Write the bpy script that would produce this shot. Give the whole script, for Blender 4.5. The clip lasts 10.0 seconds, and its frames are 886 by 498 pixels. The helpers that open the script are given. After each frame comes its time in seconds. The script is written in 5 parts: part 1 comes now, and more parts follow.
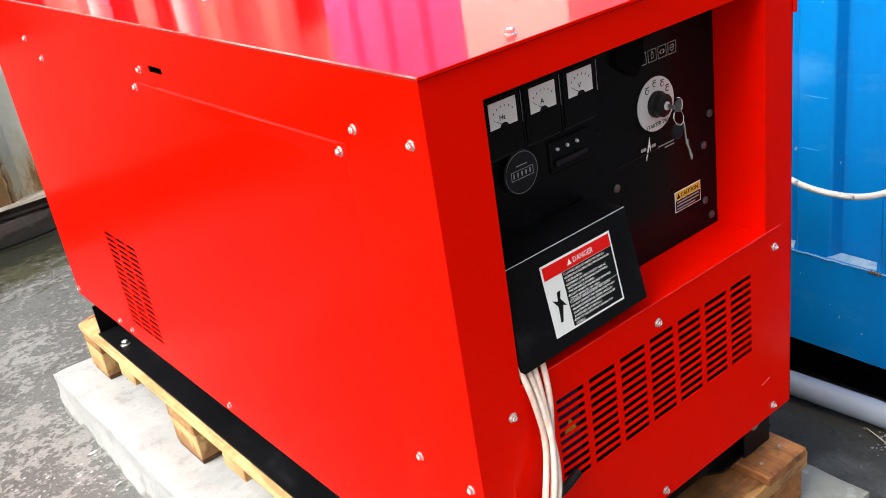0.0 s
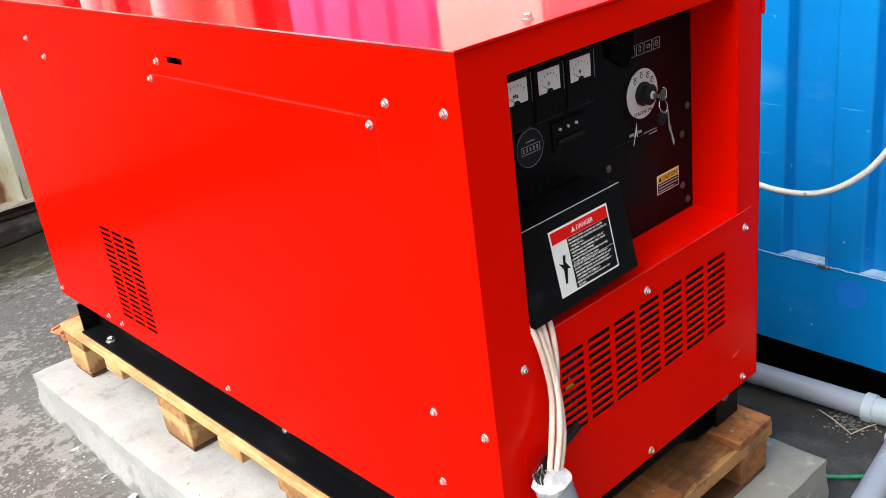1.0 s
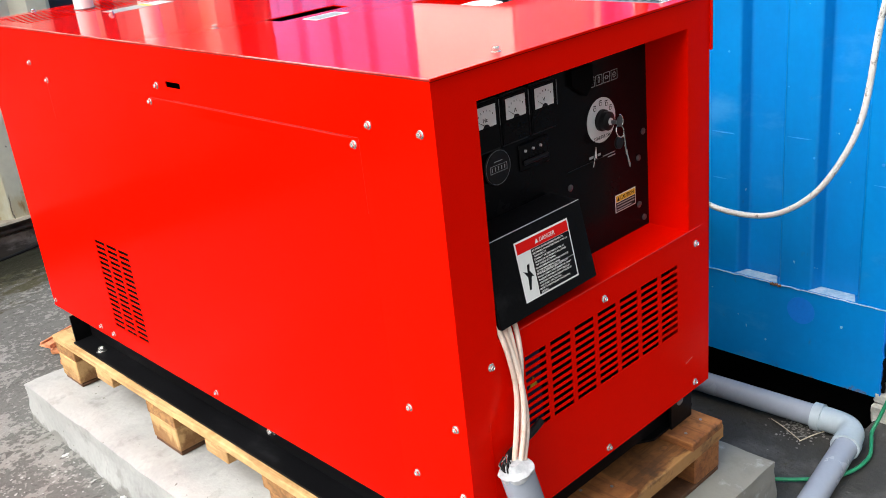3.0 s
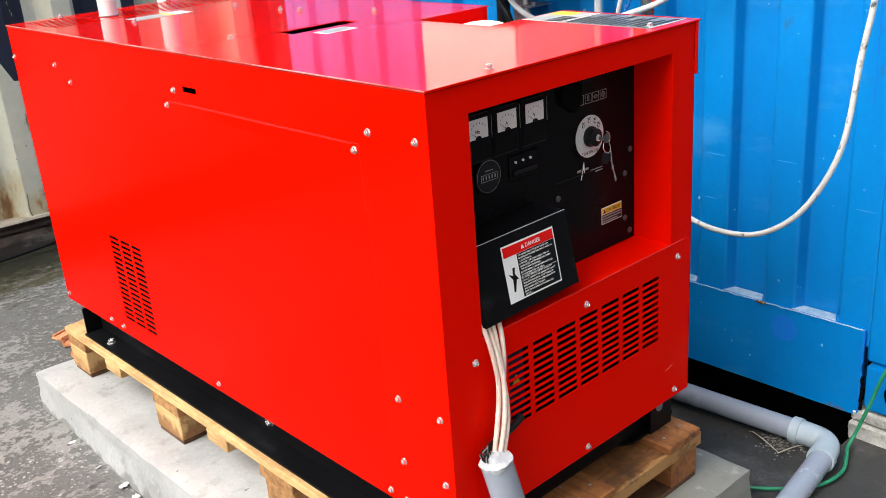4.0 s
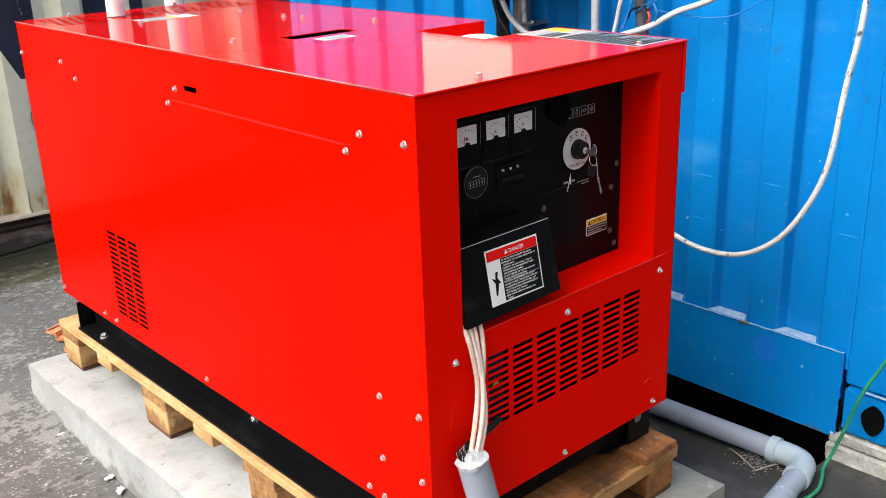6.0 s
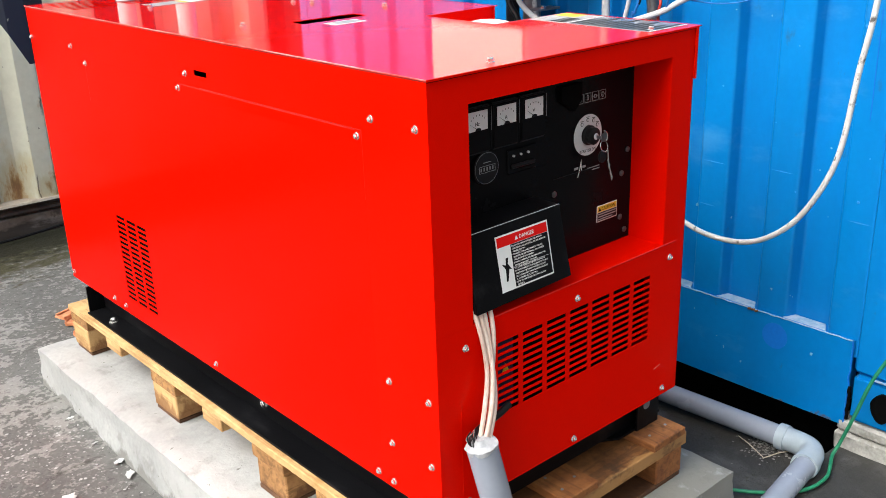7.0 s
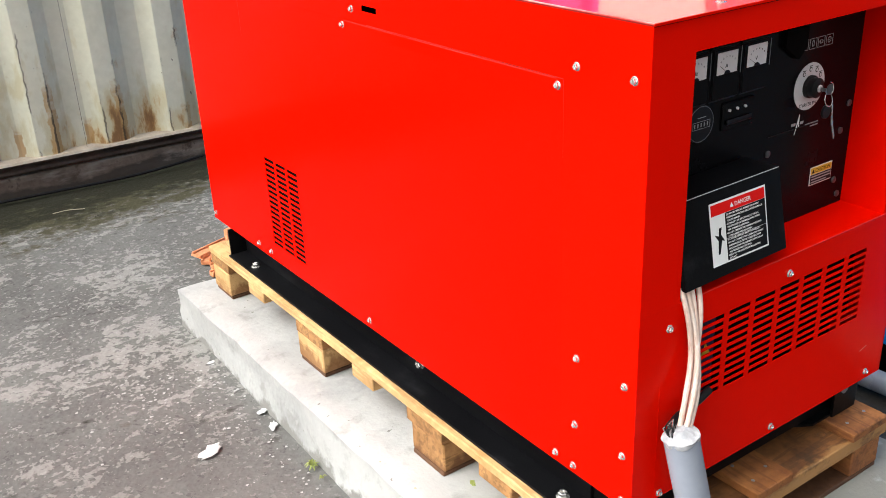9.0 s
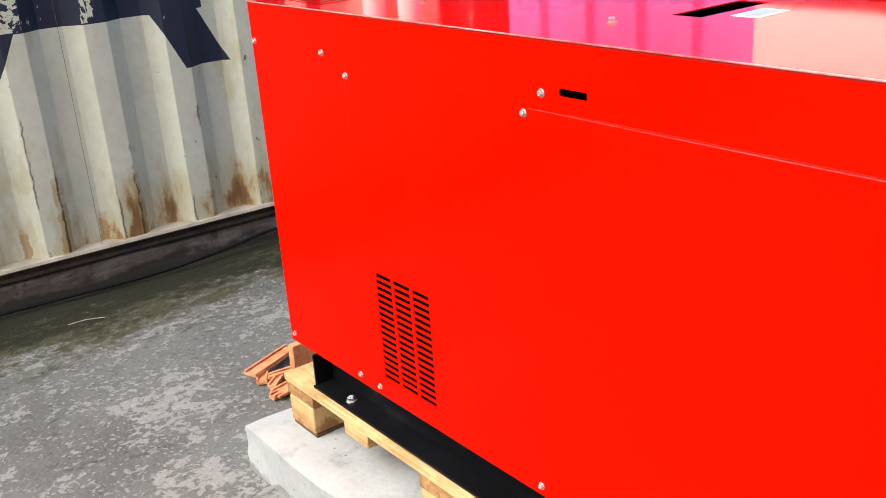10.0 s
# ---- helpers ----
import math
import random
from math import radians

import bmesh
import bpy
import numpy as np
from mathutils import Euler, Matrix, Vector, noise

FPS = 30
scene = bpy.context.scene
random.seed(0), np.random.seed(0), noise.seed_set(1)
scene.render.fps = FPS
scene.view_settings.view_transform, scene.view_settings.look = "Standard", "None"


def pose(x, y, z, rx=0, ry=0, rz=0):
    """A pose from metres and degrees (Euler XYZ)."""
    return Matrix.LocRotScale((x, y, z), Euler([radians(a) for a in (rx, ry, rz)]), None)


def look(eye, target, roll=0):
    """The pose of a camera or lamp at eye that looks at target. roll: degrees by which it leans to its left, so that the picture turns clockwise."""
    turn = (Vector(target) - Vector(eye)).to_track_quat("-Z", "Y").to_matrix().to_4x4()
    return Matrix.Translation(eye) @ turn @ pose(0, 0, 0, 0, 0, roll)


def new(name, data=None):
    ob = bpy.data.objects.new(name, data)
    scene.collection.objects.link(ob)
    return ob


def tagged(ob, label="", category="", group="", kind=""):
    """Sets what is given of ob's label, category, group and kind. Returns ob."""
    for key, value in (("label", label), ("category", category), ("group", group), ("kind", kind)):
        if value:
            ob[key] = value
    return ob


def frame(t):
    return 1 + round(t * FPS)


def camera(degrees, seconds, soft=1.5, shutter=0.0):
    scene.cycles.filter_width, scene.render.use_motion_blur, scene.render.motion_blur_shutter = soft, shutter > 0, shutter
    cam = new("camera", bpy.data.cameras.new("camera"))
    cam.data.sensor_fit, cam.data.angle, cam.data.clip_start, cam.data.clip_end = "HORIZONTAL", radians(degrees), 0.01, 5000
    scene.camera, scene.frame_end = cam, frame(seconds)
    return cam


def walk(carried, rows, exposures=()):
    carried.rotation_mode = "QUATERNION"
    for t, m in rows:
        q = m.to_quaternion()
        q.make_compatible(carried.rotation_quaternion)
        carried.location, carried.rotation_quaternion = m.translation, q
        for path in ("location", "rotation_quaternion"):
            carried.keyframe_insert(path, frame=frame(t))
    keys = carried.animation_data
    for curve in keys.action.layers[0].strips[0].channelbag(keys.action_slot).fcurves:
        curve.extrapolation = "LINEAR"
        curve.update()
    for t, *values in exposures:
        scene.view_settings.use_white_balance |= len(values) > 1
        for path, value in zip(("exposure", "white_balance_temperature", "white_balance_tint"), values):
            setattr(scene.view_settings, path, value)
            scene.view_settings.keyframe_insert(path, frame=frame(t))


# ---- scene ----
cam = camera(49.0, 10.0, soft=0.6)

PATH = [
    (0, (-0.568, -0.787, 1.37), (0.49, 0.682, 0.52), -9.2),
    (0.5, (-0.641, -0.801, 1.371), (0.469, 0.631, 0.524), -9.0),
    (1, (-0.751, -0.82, 1.352), (0.436, 0.575, 0.549), -7.3),
    (1.5, (-0.791, -0.837, 1.35), (0.426, 0.539, 0.56), -6.9),
    (2, (-0.82, -0.851, 1.351), (0.42, 0.513, 0.575), -6.7),
    (2.5, (-0.827, -0.882, 1.365), (0.417, 0.484, 0.599), -6.6),
    (4, (-0.892, -1.026, 1.395), (0.342, 0.373, 0.674), -4.4),
    (4.5, (-0.907, -1.063, 1.389), (0.338, 0.338, 0.689), -3.2),
    (5, (-0.913, -1.081, 1.383), (0.338, 0.322, 0.7), -2.3),
    (6.5, (-0.91, -1.079, 1.383), (0.332, 0.328, 0.693), -2.0),
    (7, (-0.915, -1.075, 1.38), (0.314, 0.335, 0.672), -2.0),
    (7.5, (-0.919, -1.07, 1.38), (0.284, 0.347, 0.644), -2.0),
    (8, (-0.927, -1.061, 1.379), (0.237, 0.373, 0.613), -1.9),
    (8.5, (-0.909, -1.003, 1.364), (0.191, 0.467, 0.571), -2.1),
    (9, (-0.917, -0.845, 1.366), (0.116, 0.655, 0.539), -2.6),
    (9.2, (-0.89, -0.754, 1.373), (0.096, 0.761, 0.517), -4.1),
    (9.5, (-0.886, -0.584, 1.338), (0.058, 0.974, 0.511), -5.6),
    (9.7, (-0.931, -0.437, 1.323), (0.051, 1.12, 0.54), -4.5),
    (9.9, (-0.941, -0.309, 1.344), (0.117, 1.212, 0.591), -4.3),
    (10, (-0.933, -0.234, 1.335), (0.187, 1.255, 0.606), -4.0),
]
walk(cam, [(t, look(eye, target, roll)) for t, eye, target, roll in PATH], [(0.0, 1.13, 6470, 8), (1.0, 0.97, 6470, 8), (3.3, 0.86, 6470, 8), (8.3, 0.87, 6470, 8), (9.2, 0.97, 6470, 8), (10.0, 0.93, 6470, 8)])

# ---- sky, sun ----
world = bpy.data.worlds.new("sky")
scene.world = world
world.use_nodes = True
wn = world.node_tree.nodes
sky = wn.new("ShaderNodeTexSky")
sky.sky_type = "NISHITA"
sky.sun_disc = False
SUN_DIR = Vector((-0.65, 0.08, 0.76)).normalized()
sky.sun_elevation = math.asin(SUN_DIR.z)
sky.sun_rotation = math.atan2(SUN_DIR.x, SUN_DIR.y)
sky.air_density, sky.dust_density, sky.ozone_density = 1.0, 7.0, 1.0
wn["Background"].inputs["Strength"].default_value = 0.122
# hazy sky: much of its blue is lost
haze = wn.new("ShaderNodeHueSaturation")
haze.inputs["Saturation"].default_value = 0.12
world.node_tree.links.new(sky.outputs[0], haze.inputs["Color"])
world.node_tree.links.new(haze.outputs[0], wn["Background"].inputs["Color"])
sun = new("sun", bpy.data.lights.new("sun", "SUN"))
sun.data.energy = 1.35
sun.data.angle = radians(50)
sun.data.color = (1.0, 0.96, 0.9)
sun.matrix_world = look(SUN_DIR * 20, (0, 0, 0))


# ---- materials ----
def material(name, dark, light, rough=0.5, metal=0.0, scale=6.0, fine=120.0, bump=0.1, coat=0.0, spread=(0.35, 0.65), rough_to=None, seed=0.0, spec=0.5):
    """A surface that wanders between two colours at a large and a small scale, with fine relief."""
    m = bpy.data.materials.new(name)
    m.use_nodes = True
    n, link = m.node_tree.nodes, m.node_tree.links.new
    b = n["Principled BSDF"]
    tc = n.new("ShaderNodeTexCoord")
    info = n.new("ShaderNodeObjectInfo")
    shift = n.new("ShaderNodeVectorMath")
    shift.operation = "MULTIPLY_ADD"
    shift.inputs[1].default_value = (1, 1, 1)
    vary = n.new("ShaderNodeVectorMath")
    vary.operation = "SCALE"
    vary.inputs["Scale"].default_value = 7.0
    comb = n.new("ShaderNodeCombineXYZ")
    for k in range(3):
        link(info.outputs["Random"], comb.inputs[k])
    link(comb.outputs[0], vary.inputs[0])
    link(tc.outputs["Object"], shift.inputs[0])
    link(vary.outputs[0], shift.inputs[2])
    big = n.new("ShaderNodeTexNoise")
    big.inputs["Scale"].default_value = scale
    big.inputs["Detail"].default_value = 6
    big.inputs["Roughness"].default_value = 0.6
    small = n.new("ShaderNodeTexNoise")
    small.inputs["Scale"].default_value = fine
    small.inputs["Detail"].default_value = 4
    link(shift.outputs[0], big.inputs["Vector"])
    link(shift.outputs[0], small.inputs["Vector"])
    mix = n.new("ShaderNodeMath")
    mix.operation = "MULTIPLY_ADD"
    mix.inputs[1].default_value = 0.3
    link(small.outputs["Fac"], mix.inputs[0])
    half = n.new("ShaderNodeMath")
    half.operation = "MULTIPLY"
    half.inputs[1].default_value = 0.7
    link(big.outputs["Fac"], half.inputs[0])
    link(half.outputs[0], mix.inputs[2])
    ramp = n.new("ShaderNodeValToRGB")
    ramp.color_ramp.elements[0].position, ramp.color_ramp.elements[1].position = spread
    ramp.color_ramp.elements[0].color, ramp.color_ramp.elements[1].color = (*dark, 1), (*light, 1)
    link(mix.outputs[0], ramp.inputs[0])
    link(ramp.outputs[0], b.inputs["Base Color"])
    rr = n.new("ShaderNodeMapRange")
    rr.inputs["To Min"].default_value, rr.inputs["To Max"].default_value = rough, rough_to if rough_to is not None else min(1, rough + 0.12)
    link(big.outputs["Fac"], rr.inputs["Value"])
    link(rr.outputs[0], b.inputs["Roughness"])
    b.inputs["Metallic"].default_value = metal
    b.inputs["Specular IOR Level"].default_value = spec
    b.inputs["Coat Weight"].default_value = coat
    b.inputs["Coat Roughness"].default_value = 0.03
    if bump:
        bp = n.new("ShaderNodeBump")
        bp.inputs["Strength"].default_value = bump
        bp.inputs["Distance"].default_value = 0.004
        link(small.outputs["Fac"], bp.inputs["Height"])
        link(bp.outputs[0], b.inputs["Normal"])
    return m


def add_layer(m, colour, build, rough=None):
    """Lays a second colour over a material, by a mask that build(nodes, link, coordinates) returns."""
    n, link = m.node_tree.nodes, m.node_tree.links.new
    b = n["Principled BSDF"]
    old = b.inputs["Base Color"].links[0].from_socket
    tc = n.new("ShaderNodeTexCoord")
    mask = build(n, link, tc.outputs["Object"])
    mx = n.new("ShaderNodeMix")
    mx.data_type = "RGBA"
    link(mask, mx.inputs[0])
    link(old, mx.inputs[6])
    mx.inputs[7].default_value = (*colour, 1)
    link(mx.outputs[2], b.inputs["Base Color"])
    if rough is not None:
        oldr = b.inputs["Roughness"].links[0].from_socket
        mr = n.new("ShaderNodeMix")
        link(mask, mr.inputs[0])
        link(oldr, mr.inputs[2])
        mr.inputs[3].default_value = rough
        link(mr.outputs[0], b.inputs["Roughness"])


def op(n, link, kind, a, b=None, c=None, clamp=False):
    q = n.new("ShaderNodeMath")
    q.operation = kind
    q.use_clamp = clamp
    for k, v in enumerate((a, b, c)):
        if v is None:
            continue
        if isinstance(v, (int, float)):
            q.inputs[k].default_value = v
        else:
            link(v, q.inputs[k])
    return q.outputs[0]


def noise_at(n, link, vec, scale, detail=5, stretch=(1, 1, 1), move=(0, 0, 0)):
    mp = n.new("ShaderNodeMapping")
    mp.inputs["Scale"].default_value = stretch
    mp.inputs["Location"].default_value = move
    link(vec, mp.inputs["Vector"])
    t = n.new("ShaderNodeTexNoise")
    t.inputs["Scale"].default_value = scale
    t.inputs["Detail"].default_value = detail
    t.inputs["Roughness"].default_value = 0.62
    link(mp.outputs[0], t.inputs["Vector"])
    return t.outputs["Fac"]


RED = material("red_enamel", (0.80, 0.003, 0.0), (0.86, 0.004, 0.0), 0.13, scale=1.5, fine=300, bump=0.006, rough_to=0.20, spec=0.03)
RED_LID = material("polished_red_enamel", (0.80, 0.003, 0.0), (0.86, 0.004, 0.0), 0.05, scale=1.5, fine=300, bump=0.006, rough_to=0.09, spec=0.38)
# Pale red: sky highlight painted on the lid edge, and a scratch.
PALE_EDGE = material("pale_red_highlight", (0.80, 0.03, 0.02), (0.83, 0.30, 0.26), 0.2, scale=4, fine=60, bump=0.01, spread=(0.36, 0.58), spec=0.7)
EDGE = material("thin_enamel_edge", (0.80, 0.005, 0.003), (0.82, 0.02, 0.014), 0.14, scale=5, fine=60, bump=0.01, spread=(0.40, 0.62), spec=0.38)
# Darker copy of the red enamel for shadow lines at lid and door.
RED_DARK = material("red_in_shade", (0.35, 0.006, 0.003), (0.42, 0.008, 0.004), 0.5, bump=0.02)
BLACK = material("black_paint", (0.0035, 0.0035, 0.0042), (0.0065, 0.0065, 0.0075), 0.3, fine=250, bump=0.03, spec=0.09)
PANEL = material("black_panel", (0.0036, 0.0036, 0.0046), (0.0056, 0.0056, 0.0068), 0.20, fine=300, bump=0.01, spec=0.085)
RUBBER = material("black_plastic", (0.006, 0.006, 0.007), (0.010, 0.010, 0.011), 0.36, bump=0.03, spec=0.22)
# Near-black colour, chiefly for shade inside openings, gaps and undersides.
DARK = material("shade_black", (0.002, 0.002, 0.002), (0.004, 0.004, 0.004), 0.8, spec=0.05)
ZINC = material("zinc_plate", (0.66, 0.65, 0.62), (0.88, 0.87, 0.84), 0.14, metal=0.85, scale=80, bump=0.05)
STEEL = material("grey_steel", (0.22, 0.23, 0.25), (0.34, 0.35, 0.37), 0.35, metal=0.7, bump=0.05)
STEEL_DARK = material("dark_steel_tube", (0.06, 0.062, 0.068), (0.13, 0.133, 0.14), 0.3, metal=0.5, bump=0.05)
SCUFF = material("scuffed_blue_paint", (0.012, 0.22, 0.64), (0.06, 0.34, 0.74), 0.45, scale=40, bump=0.2)
ALU = material("brushed_aluminium", (0.68, 0.69, 0.71), (0.80, 0.81, 0.83), 0.4, metal=0.15, fine=400, bump=0.02)
WHITE = material("white_print", (0.82, 0.82, 0.81), (0.87, 0.87, 0.86), 0.4, bump=0.0)
INK = material("black_print", (0.006, 0.006, 0.007), (0.009, 0.009, 0.010), 0.4, bump=0.0, spec=0.1)
LABEL_RED = material("red_print", (0.72, 0.006, 0.004), (0.78, 0.008, 0.006), 0.4, bump=0.0, spec=0.12)
LABEL_YELLOW = material("yellow_print", (0.72, 0.47, 0.03), (0.8, 0.54, 0.04), 0.4, bump=0.0)
PLATE = material("glossy_grey_plate", (0.24, 0.25, 0.27), (0.32, 0.33, 0.35), 0.08, bump=0.0, spec=0.6)
PLATE_WHITE = material("glossy_white_print", (0.66, 0.66, 0.66), (0.74, 0.74, 0.74), 0.08, bump=0.0, spec=0.6)
GREY_PRINT = material("grey_print", (0.3, 0.31, 0.32), (0.4, 0.41, 0.42), 0.4, bump=0.0)
PVC = material("grey_plastic_pipe", (0.29, 0.32, 0.385), (0.36, 0.39, 0.455), 0.20, scale=9, fine=90, bump=0.02, spread=(0.2, 0.8))
PVC_JOINT = material("pale_plastic_fitting", (0.38, 0.45, 0.50), (0.45, 0.52, 0.57), 0.3, scale=10, bump=0.03)
PUTTY = material("white_sealant", (0.28, 0.29, 0.31), (0.48, 0.49, 0.51), 0.6, scale=30, bump=0.5)
HOSE = material("white_hose", (0.56, 0.56, 0.54), (0.74, 0.74, 0.72), 0.45, scale=20, bump=0.1)
HOSE_CLEAN = material("grey_white_hose", (0.46, 0.47, 0.49), (0.64, 0.65, 0.66), 0.4, scale=14, bump=0.1)
WIRE = material("beige_cable", (0.66, 0.46, 0.37), (0.84, 0.72, 0.64), 0.4, scale=25, bump=0.05)
GREEN = material("green_cable", (0.012, 0.20, 0.09), (0.03, 0.29, 0.14), 0.4, scale=25, bump=0.05)
WOOD = material("pallet_wood", (0.46, 0.26, 0.095), (0.72, 0.47, 0.22), 0.7, scale=9, fine=60, bump=0.35, rough_to=0.9)
WOOD_END = material("pallet_wood_worn", (0.22, 0.10, 0.033), (0.52, 0.27, 0.10), 0.75, scale=14, fine=70, bump=0.4, rough_to=0.95)
# Darker, redder pallet wood: shade and red bounce on the front boards coloured in.
WOOD_RED = material("shaded_pallet_wood", (0.20, 0.066, 0.018), (0.46, 0.18, 0.05), 0.6, scale=9, fine=60, bump=0.35, rough_to=0.85)
# Damp brown wood, darkened further for the shade under the generator's front.
WOOD_DAMP_SHADED = material("damp_shaded_wood", (0.07, 0.026, 0.009), (0.32, 0.13, 0.038), 0.5, scale=7, fine=60, bump=0.4, rough_to=0.8)
# Red-brown boards with the shade inside the pallet coloured in; also knots.
WOOD_DARK = material("dark_brown_wood", (0.07, 0.03, 0.014), (0.17, 0.075, 0.03), 0.6, scale=12, fine=60, bump=0.4)
CONCRETE = material("cast_concrete", (0.30, 0.30, 0.295), (0.42, 0.42, 0.41), 0.85, scale=5, fine=75, bump=0.45, spread=(0.32, 0.62), rough_to=0.97)
WHITE_BLOCK = material("limewashed_concrete", (0.26, 0.25, 0.22), (0.56, 0.55, 0.51), 0.9, scale=22, fine=110, bump=0.9)
BLUE = material("blue_paint", (0.001, 0.172, 0.50), (0.002, 0.225, 0.61), 0.30, scale=3.5, fine=60, bump=0.06, spread=(0.25, 0.75), rough_to=0.42, spec=0.28)
CREAM = material("cream_paint", (0.585, 0.578, 0.455), (0.735, 0.728, 0.595), 0.5, scale=2.2, fine=40, bump=0.12, rough_to=0.65)
RAIL = material("dirty_grey_steel", (0.065, 0.046, 0.034), (0.16, 0.125, 0.10), 0.7, scale=8, fine=60, bump=0.4)
# Brown grime on steel, with the shade of the rail's recess mixed in.
RAIL_BROWN = material("grimed_shaded_steel", (0.035, 0.024, 0.017), (0.09, 0.064, 0.048), 0.7, scale=9, fine=60, bump=0.4)
LIP = material("cream_weathered", (0.36, 0.30, 0.235), (0.56, 0.49, 0.405), 0.6, scale=12, fine=90, bump=0.3)
CRUST = material("pale_cement_crust", (0.33, 0.33, 0.32), (0.47, 0.47, 0.455), 0.9, scale=30, bump=0.3)
CEMENT = material("dusty_cement", (0.17, 0.165, 0.15), (0.28, 0.27, 0.25), 0.9, scale=30, bump=0.3)
CLAY = material("terracotta", (0.56, 0.19, 0.075), (0.76, 0.36, 0.18), 0.85, scale=30, fine=120, bump=0.4)
RUST = material("flaking_rust", (0.05, 0.022, 0.012), (0.34, 0.14, 0.05), 0.85, scale=90, fine=200, bump=0.5)
ASPHALT = material("worn_yard", (0.104, 0.102, 0.098), (0.168, 0.165, 0.158), 0.75, scale=3.2, fine=70, bump=0.9, rough_to=0.95, spec=0.3)
PLASTER = material("grey_render", (0.07, 0.07, 0.068), (0.11, 0.11, 0.105), 0.85, scale=2, fine=60, bump=0.3)
BEIGE = material("beige_enamel", (0.83, 0.80, 0.73), (0.88, 0.85, 0.78), 0.35, scale=2, bump=0.02)
LEAF = material("leaf_green", (0.16, 0.21, 0.035), (0.32, 0.36, 0.09), 0.6, bump=0.1)
PAPER = material("white_paper", (0.48, 0.48, 0.48), (0.68, 0.68, 0.67), 0.8, scale=20, bump=0.2)
STRAW = material("dry_straw", (0.38, 0.33, 0.24), (0.5, 0.45, 0.35), 0.8, bump=0.1)
NAVY = material("navy_plastic", (0.005, 0.006, 0.04), (0.008, 0.009, 0.06), 0.5, bump=0.0)
BLUE_DARK = material("blue_touch_up", (0.003, 0.13, 0.54), (0.005, 0.17, 0.64), 0.4, bump=0.05)
PALE = material("flaked_pale_paint", (0.16, 0.33, 0.50), (0.46, 0.55, 0.64), 0.6, scale=25, bump=0.3)
BLUE_WIRE = material("blue_cable", (0.02, 0.12, 0.42), (0.03, 0.2, 0.55), 0.4, bump=0.0)
RED_WIRE = material("red_cable", (0.5, 0.03, 0.02), (0.6, 0.05, 0.03), 0.4, bump=0.0)


# wood grain along the boards
def grain(axis):
    def build(n, link, vec):
        s = [26.0, 26.0, 26.0]
        s[axis] = 1.6
        g = noise_at(n, link, vec, 3.0, 7, s)
        return op(n, link, "MULTIPLY", op(n, link, "GREATER_THAN", g, 0.54), 0.35)
    return build


add_layer(WOOD, (0.22, 0.10, 0.035), grain(1))
add_layer(WOOD_END, (0.08, 0.04, 0.018), grain(0))
add_layer(WOOD_RED, (0.10, 0.035, 0.012), grain(1))
add_layer(WOOD_DAMP_SHADED, (0.035, 0.016, 0.008), grain(0))
add_layer(WOOD_DAMP_SHADED, (0.025, 0.012, 0.007), lambda n, link, vec: op(n, link, "MULTIPLY", op(n, link, "MULTIPLY", op(n, link, "SUBTRACT", noise_at(n, link, vec, 5.0, 5, (1, 1, 1), (3, 0, 0)), 0.50), 5.0, clamp=True), 0.75))


def worn_edge(n, link, vec):
    """Paler splintered wood along the sawn front edge."""
    sep = n.new("ShaderNodeSeparateXYZ")
    link(vec, sep.inputs[0])
    ragged = op(n, link, "ADD", -0.822, op(n, link, "MULTIPLY", op(n, link, "SUBTRACT", noise_at(n, link, vec, 24.0, 7, (0.5, 1, 1)), 0.45), 0.05))
    return op(n, link, "MULTIPLY", op(n, link, "MULTIPLY", op(n, link, "SUBTRACT", ragged, sep.outputs[1]), 150.0, clamp=True), 0.8)


add_layer(WOOD_DAMP_SHADED, (0.48, 0.25, 0.085), worn_edge)
for m in (WOOD_END, WOOD_RED, WOOD_DAMP_SHADED):
    add_layer(m, (0.05, 0.025, 0.012), lambda n, link, vec: op(n, link, "MULTIPLY", op(n, link, "MULTIPLY", op(n, link, "SUBTRACT", noise_at(n, link, vec, 11.0, 6, (1, 1, 1), (5, 2, 0)), 0.60), 10.0, clamp=True), 0.8))
add_layer(WOOD, (0.30, 0.13, 0.04), lambda n, link, vec: op(n, link, "MULTIPLY", op(n, link, "MULTIPLY", op(n, link, "SUBTRACT", noise_at(n, link, vec, 9.0, 6, (1, 1, 1), (5, 2, 0)), 0.58), 5.0, clamp=True), 0.3))




def damp(n, link, vec):
    """Damp that has drawn up into the foot of the blocks, with a ragged edge."""
    sep = n.new("ShaderNodeSeparateXYZ")
    link(vec, sep.inputs[0])
    edge = op(n, link, "ADD", op(n, link, "MULTIPLY", op(n, link, "SUBTRACT", noise_at(n, link, vec, 13.0, 7, (1, 1, 0.3)), 0.5), 0.16), 0.042)
    return op(n, link, "MULTIPLY", op(n, link, "MULTIPLY", op(n, link, "SUBTRACT", edge, sep.outputs[2]), 60.0, clamp=True), 0.7)


add_layer(WOOD, (0.20, 0.075, 0.022), damp)
add_layer(WOOD_END, (0.11, 0.042, 0.015), damp)
# yard: pale worn crust, pale crumbs, dark areas and moss by the container
def trodden(n, link, sep):
    """The crust is worn away along the near half of the slab."""
    mr = n.new("ShaderNodeMapRange")
    mr.inputs["From Min"].default_value, mr.inputs["From Max"].default_value = 0.75, 1.35
    mr.inputs["To Min"].default_value = 0.28
    link(sep.outputs[1], mr.inputs["Value"])
    return mr.outputs[0]


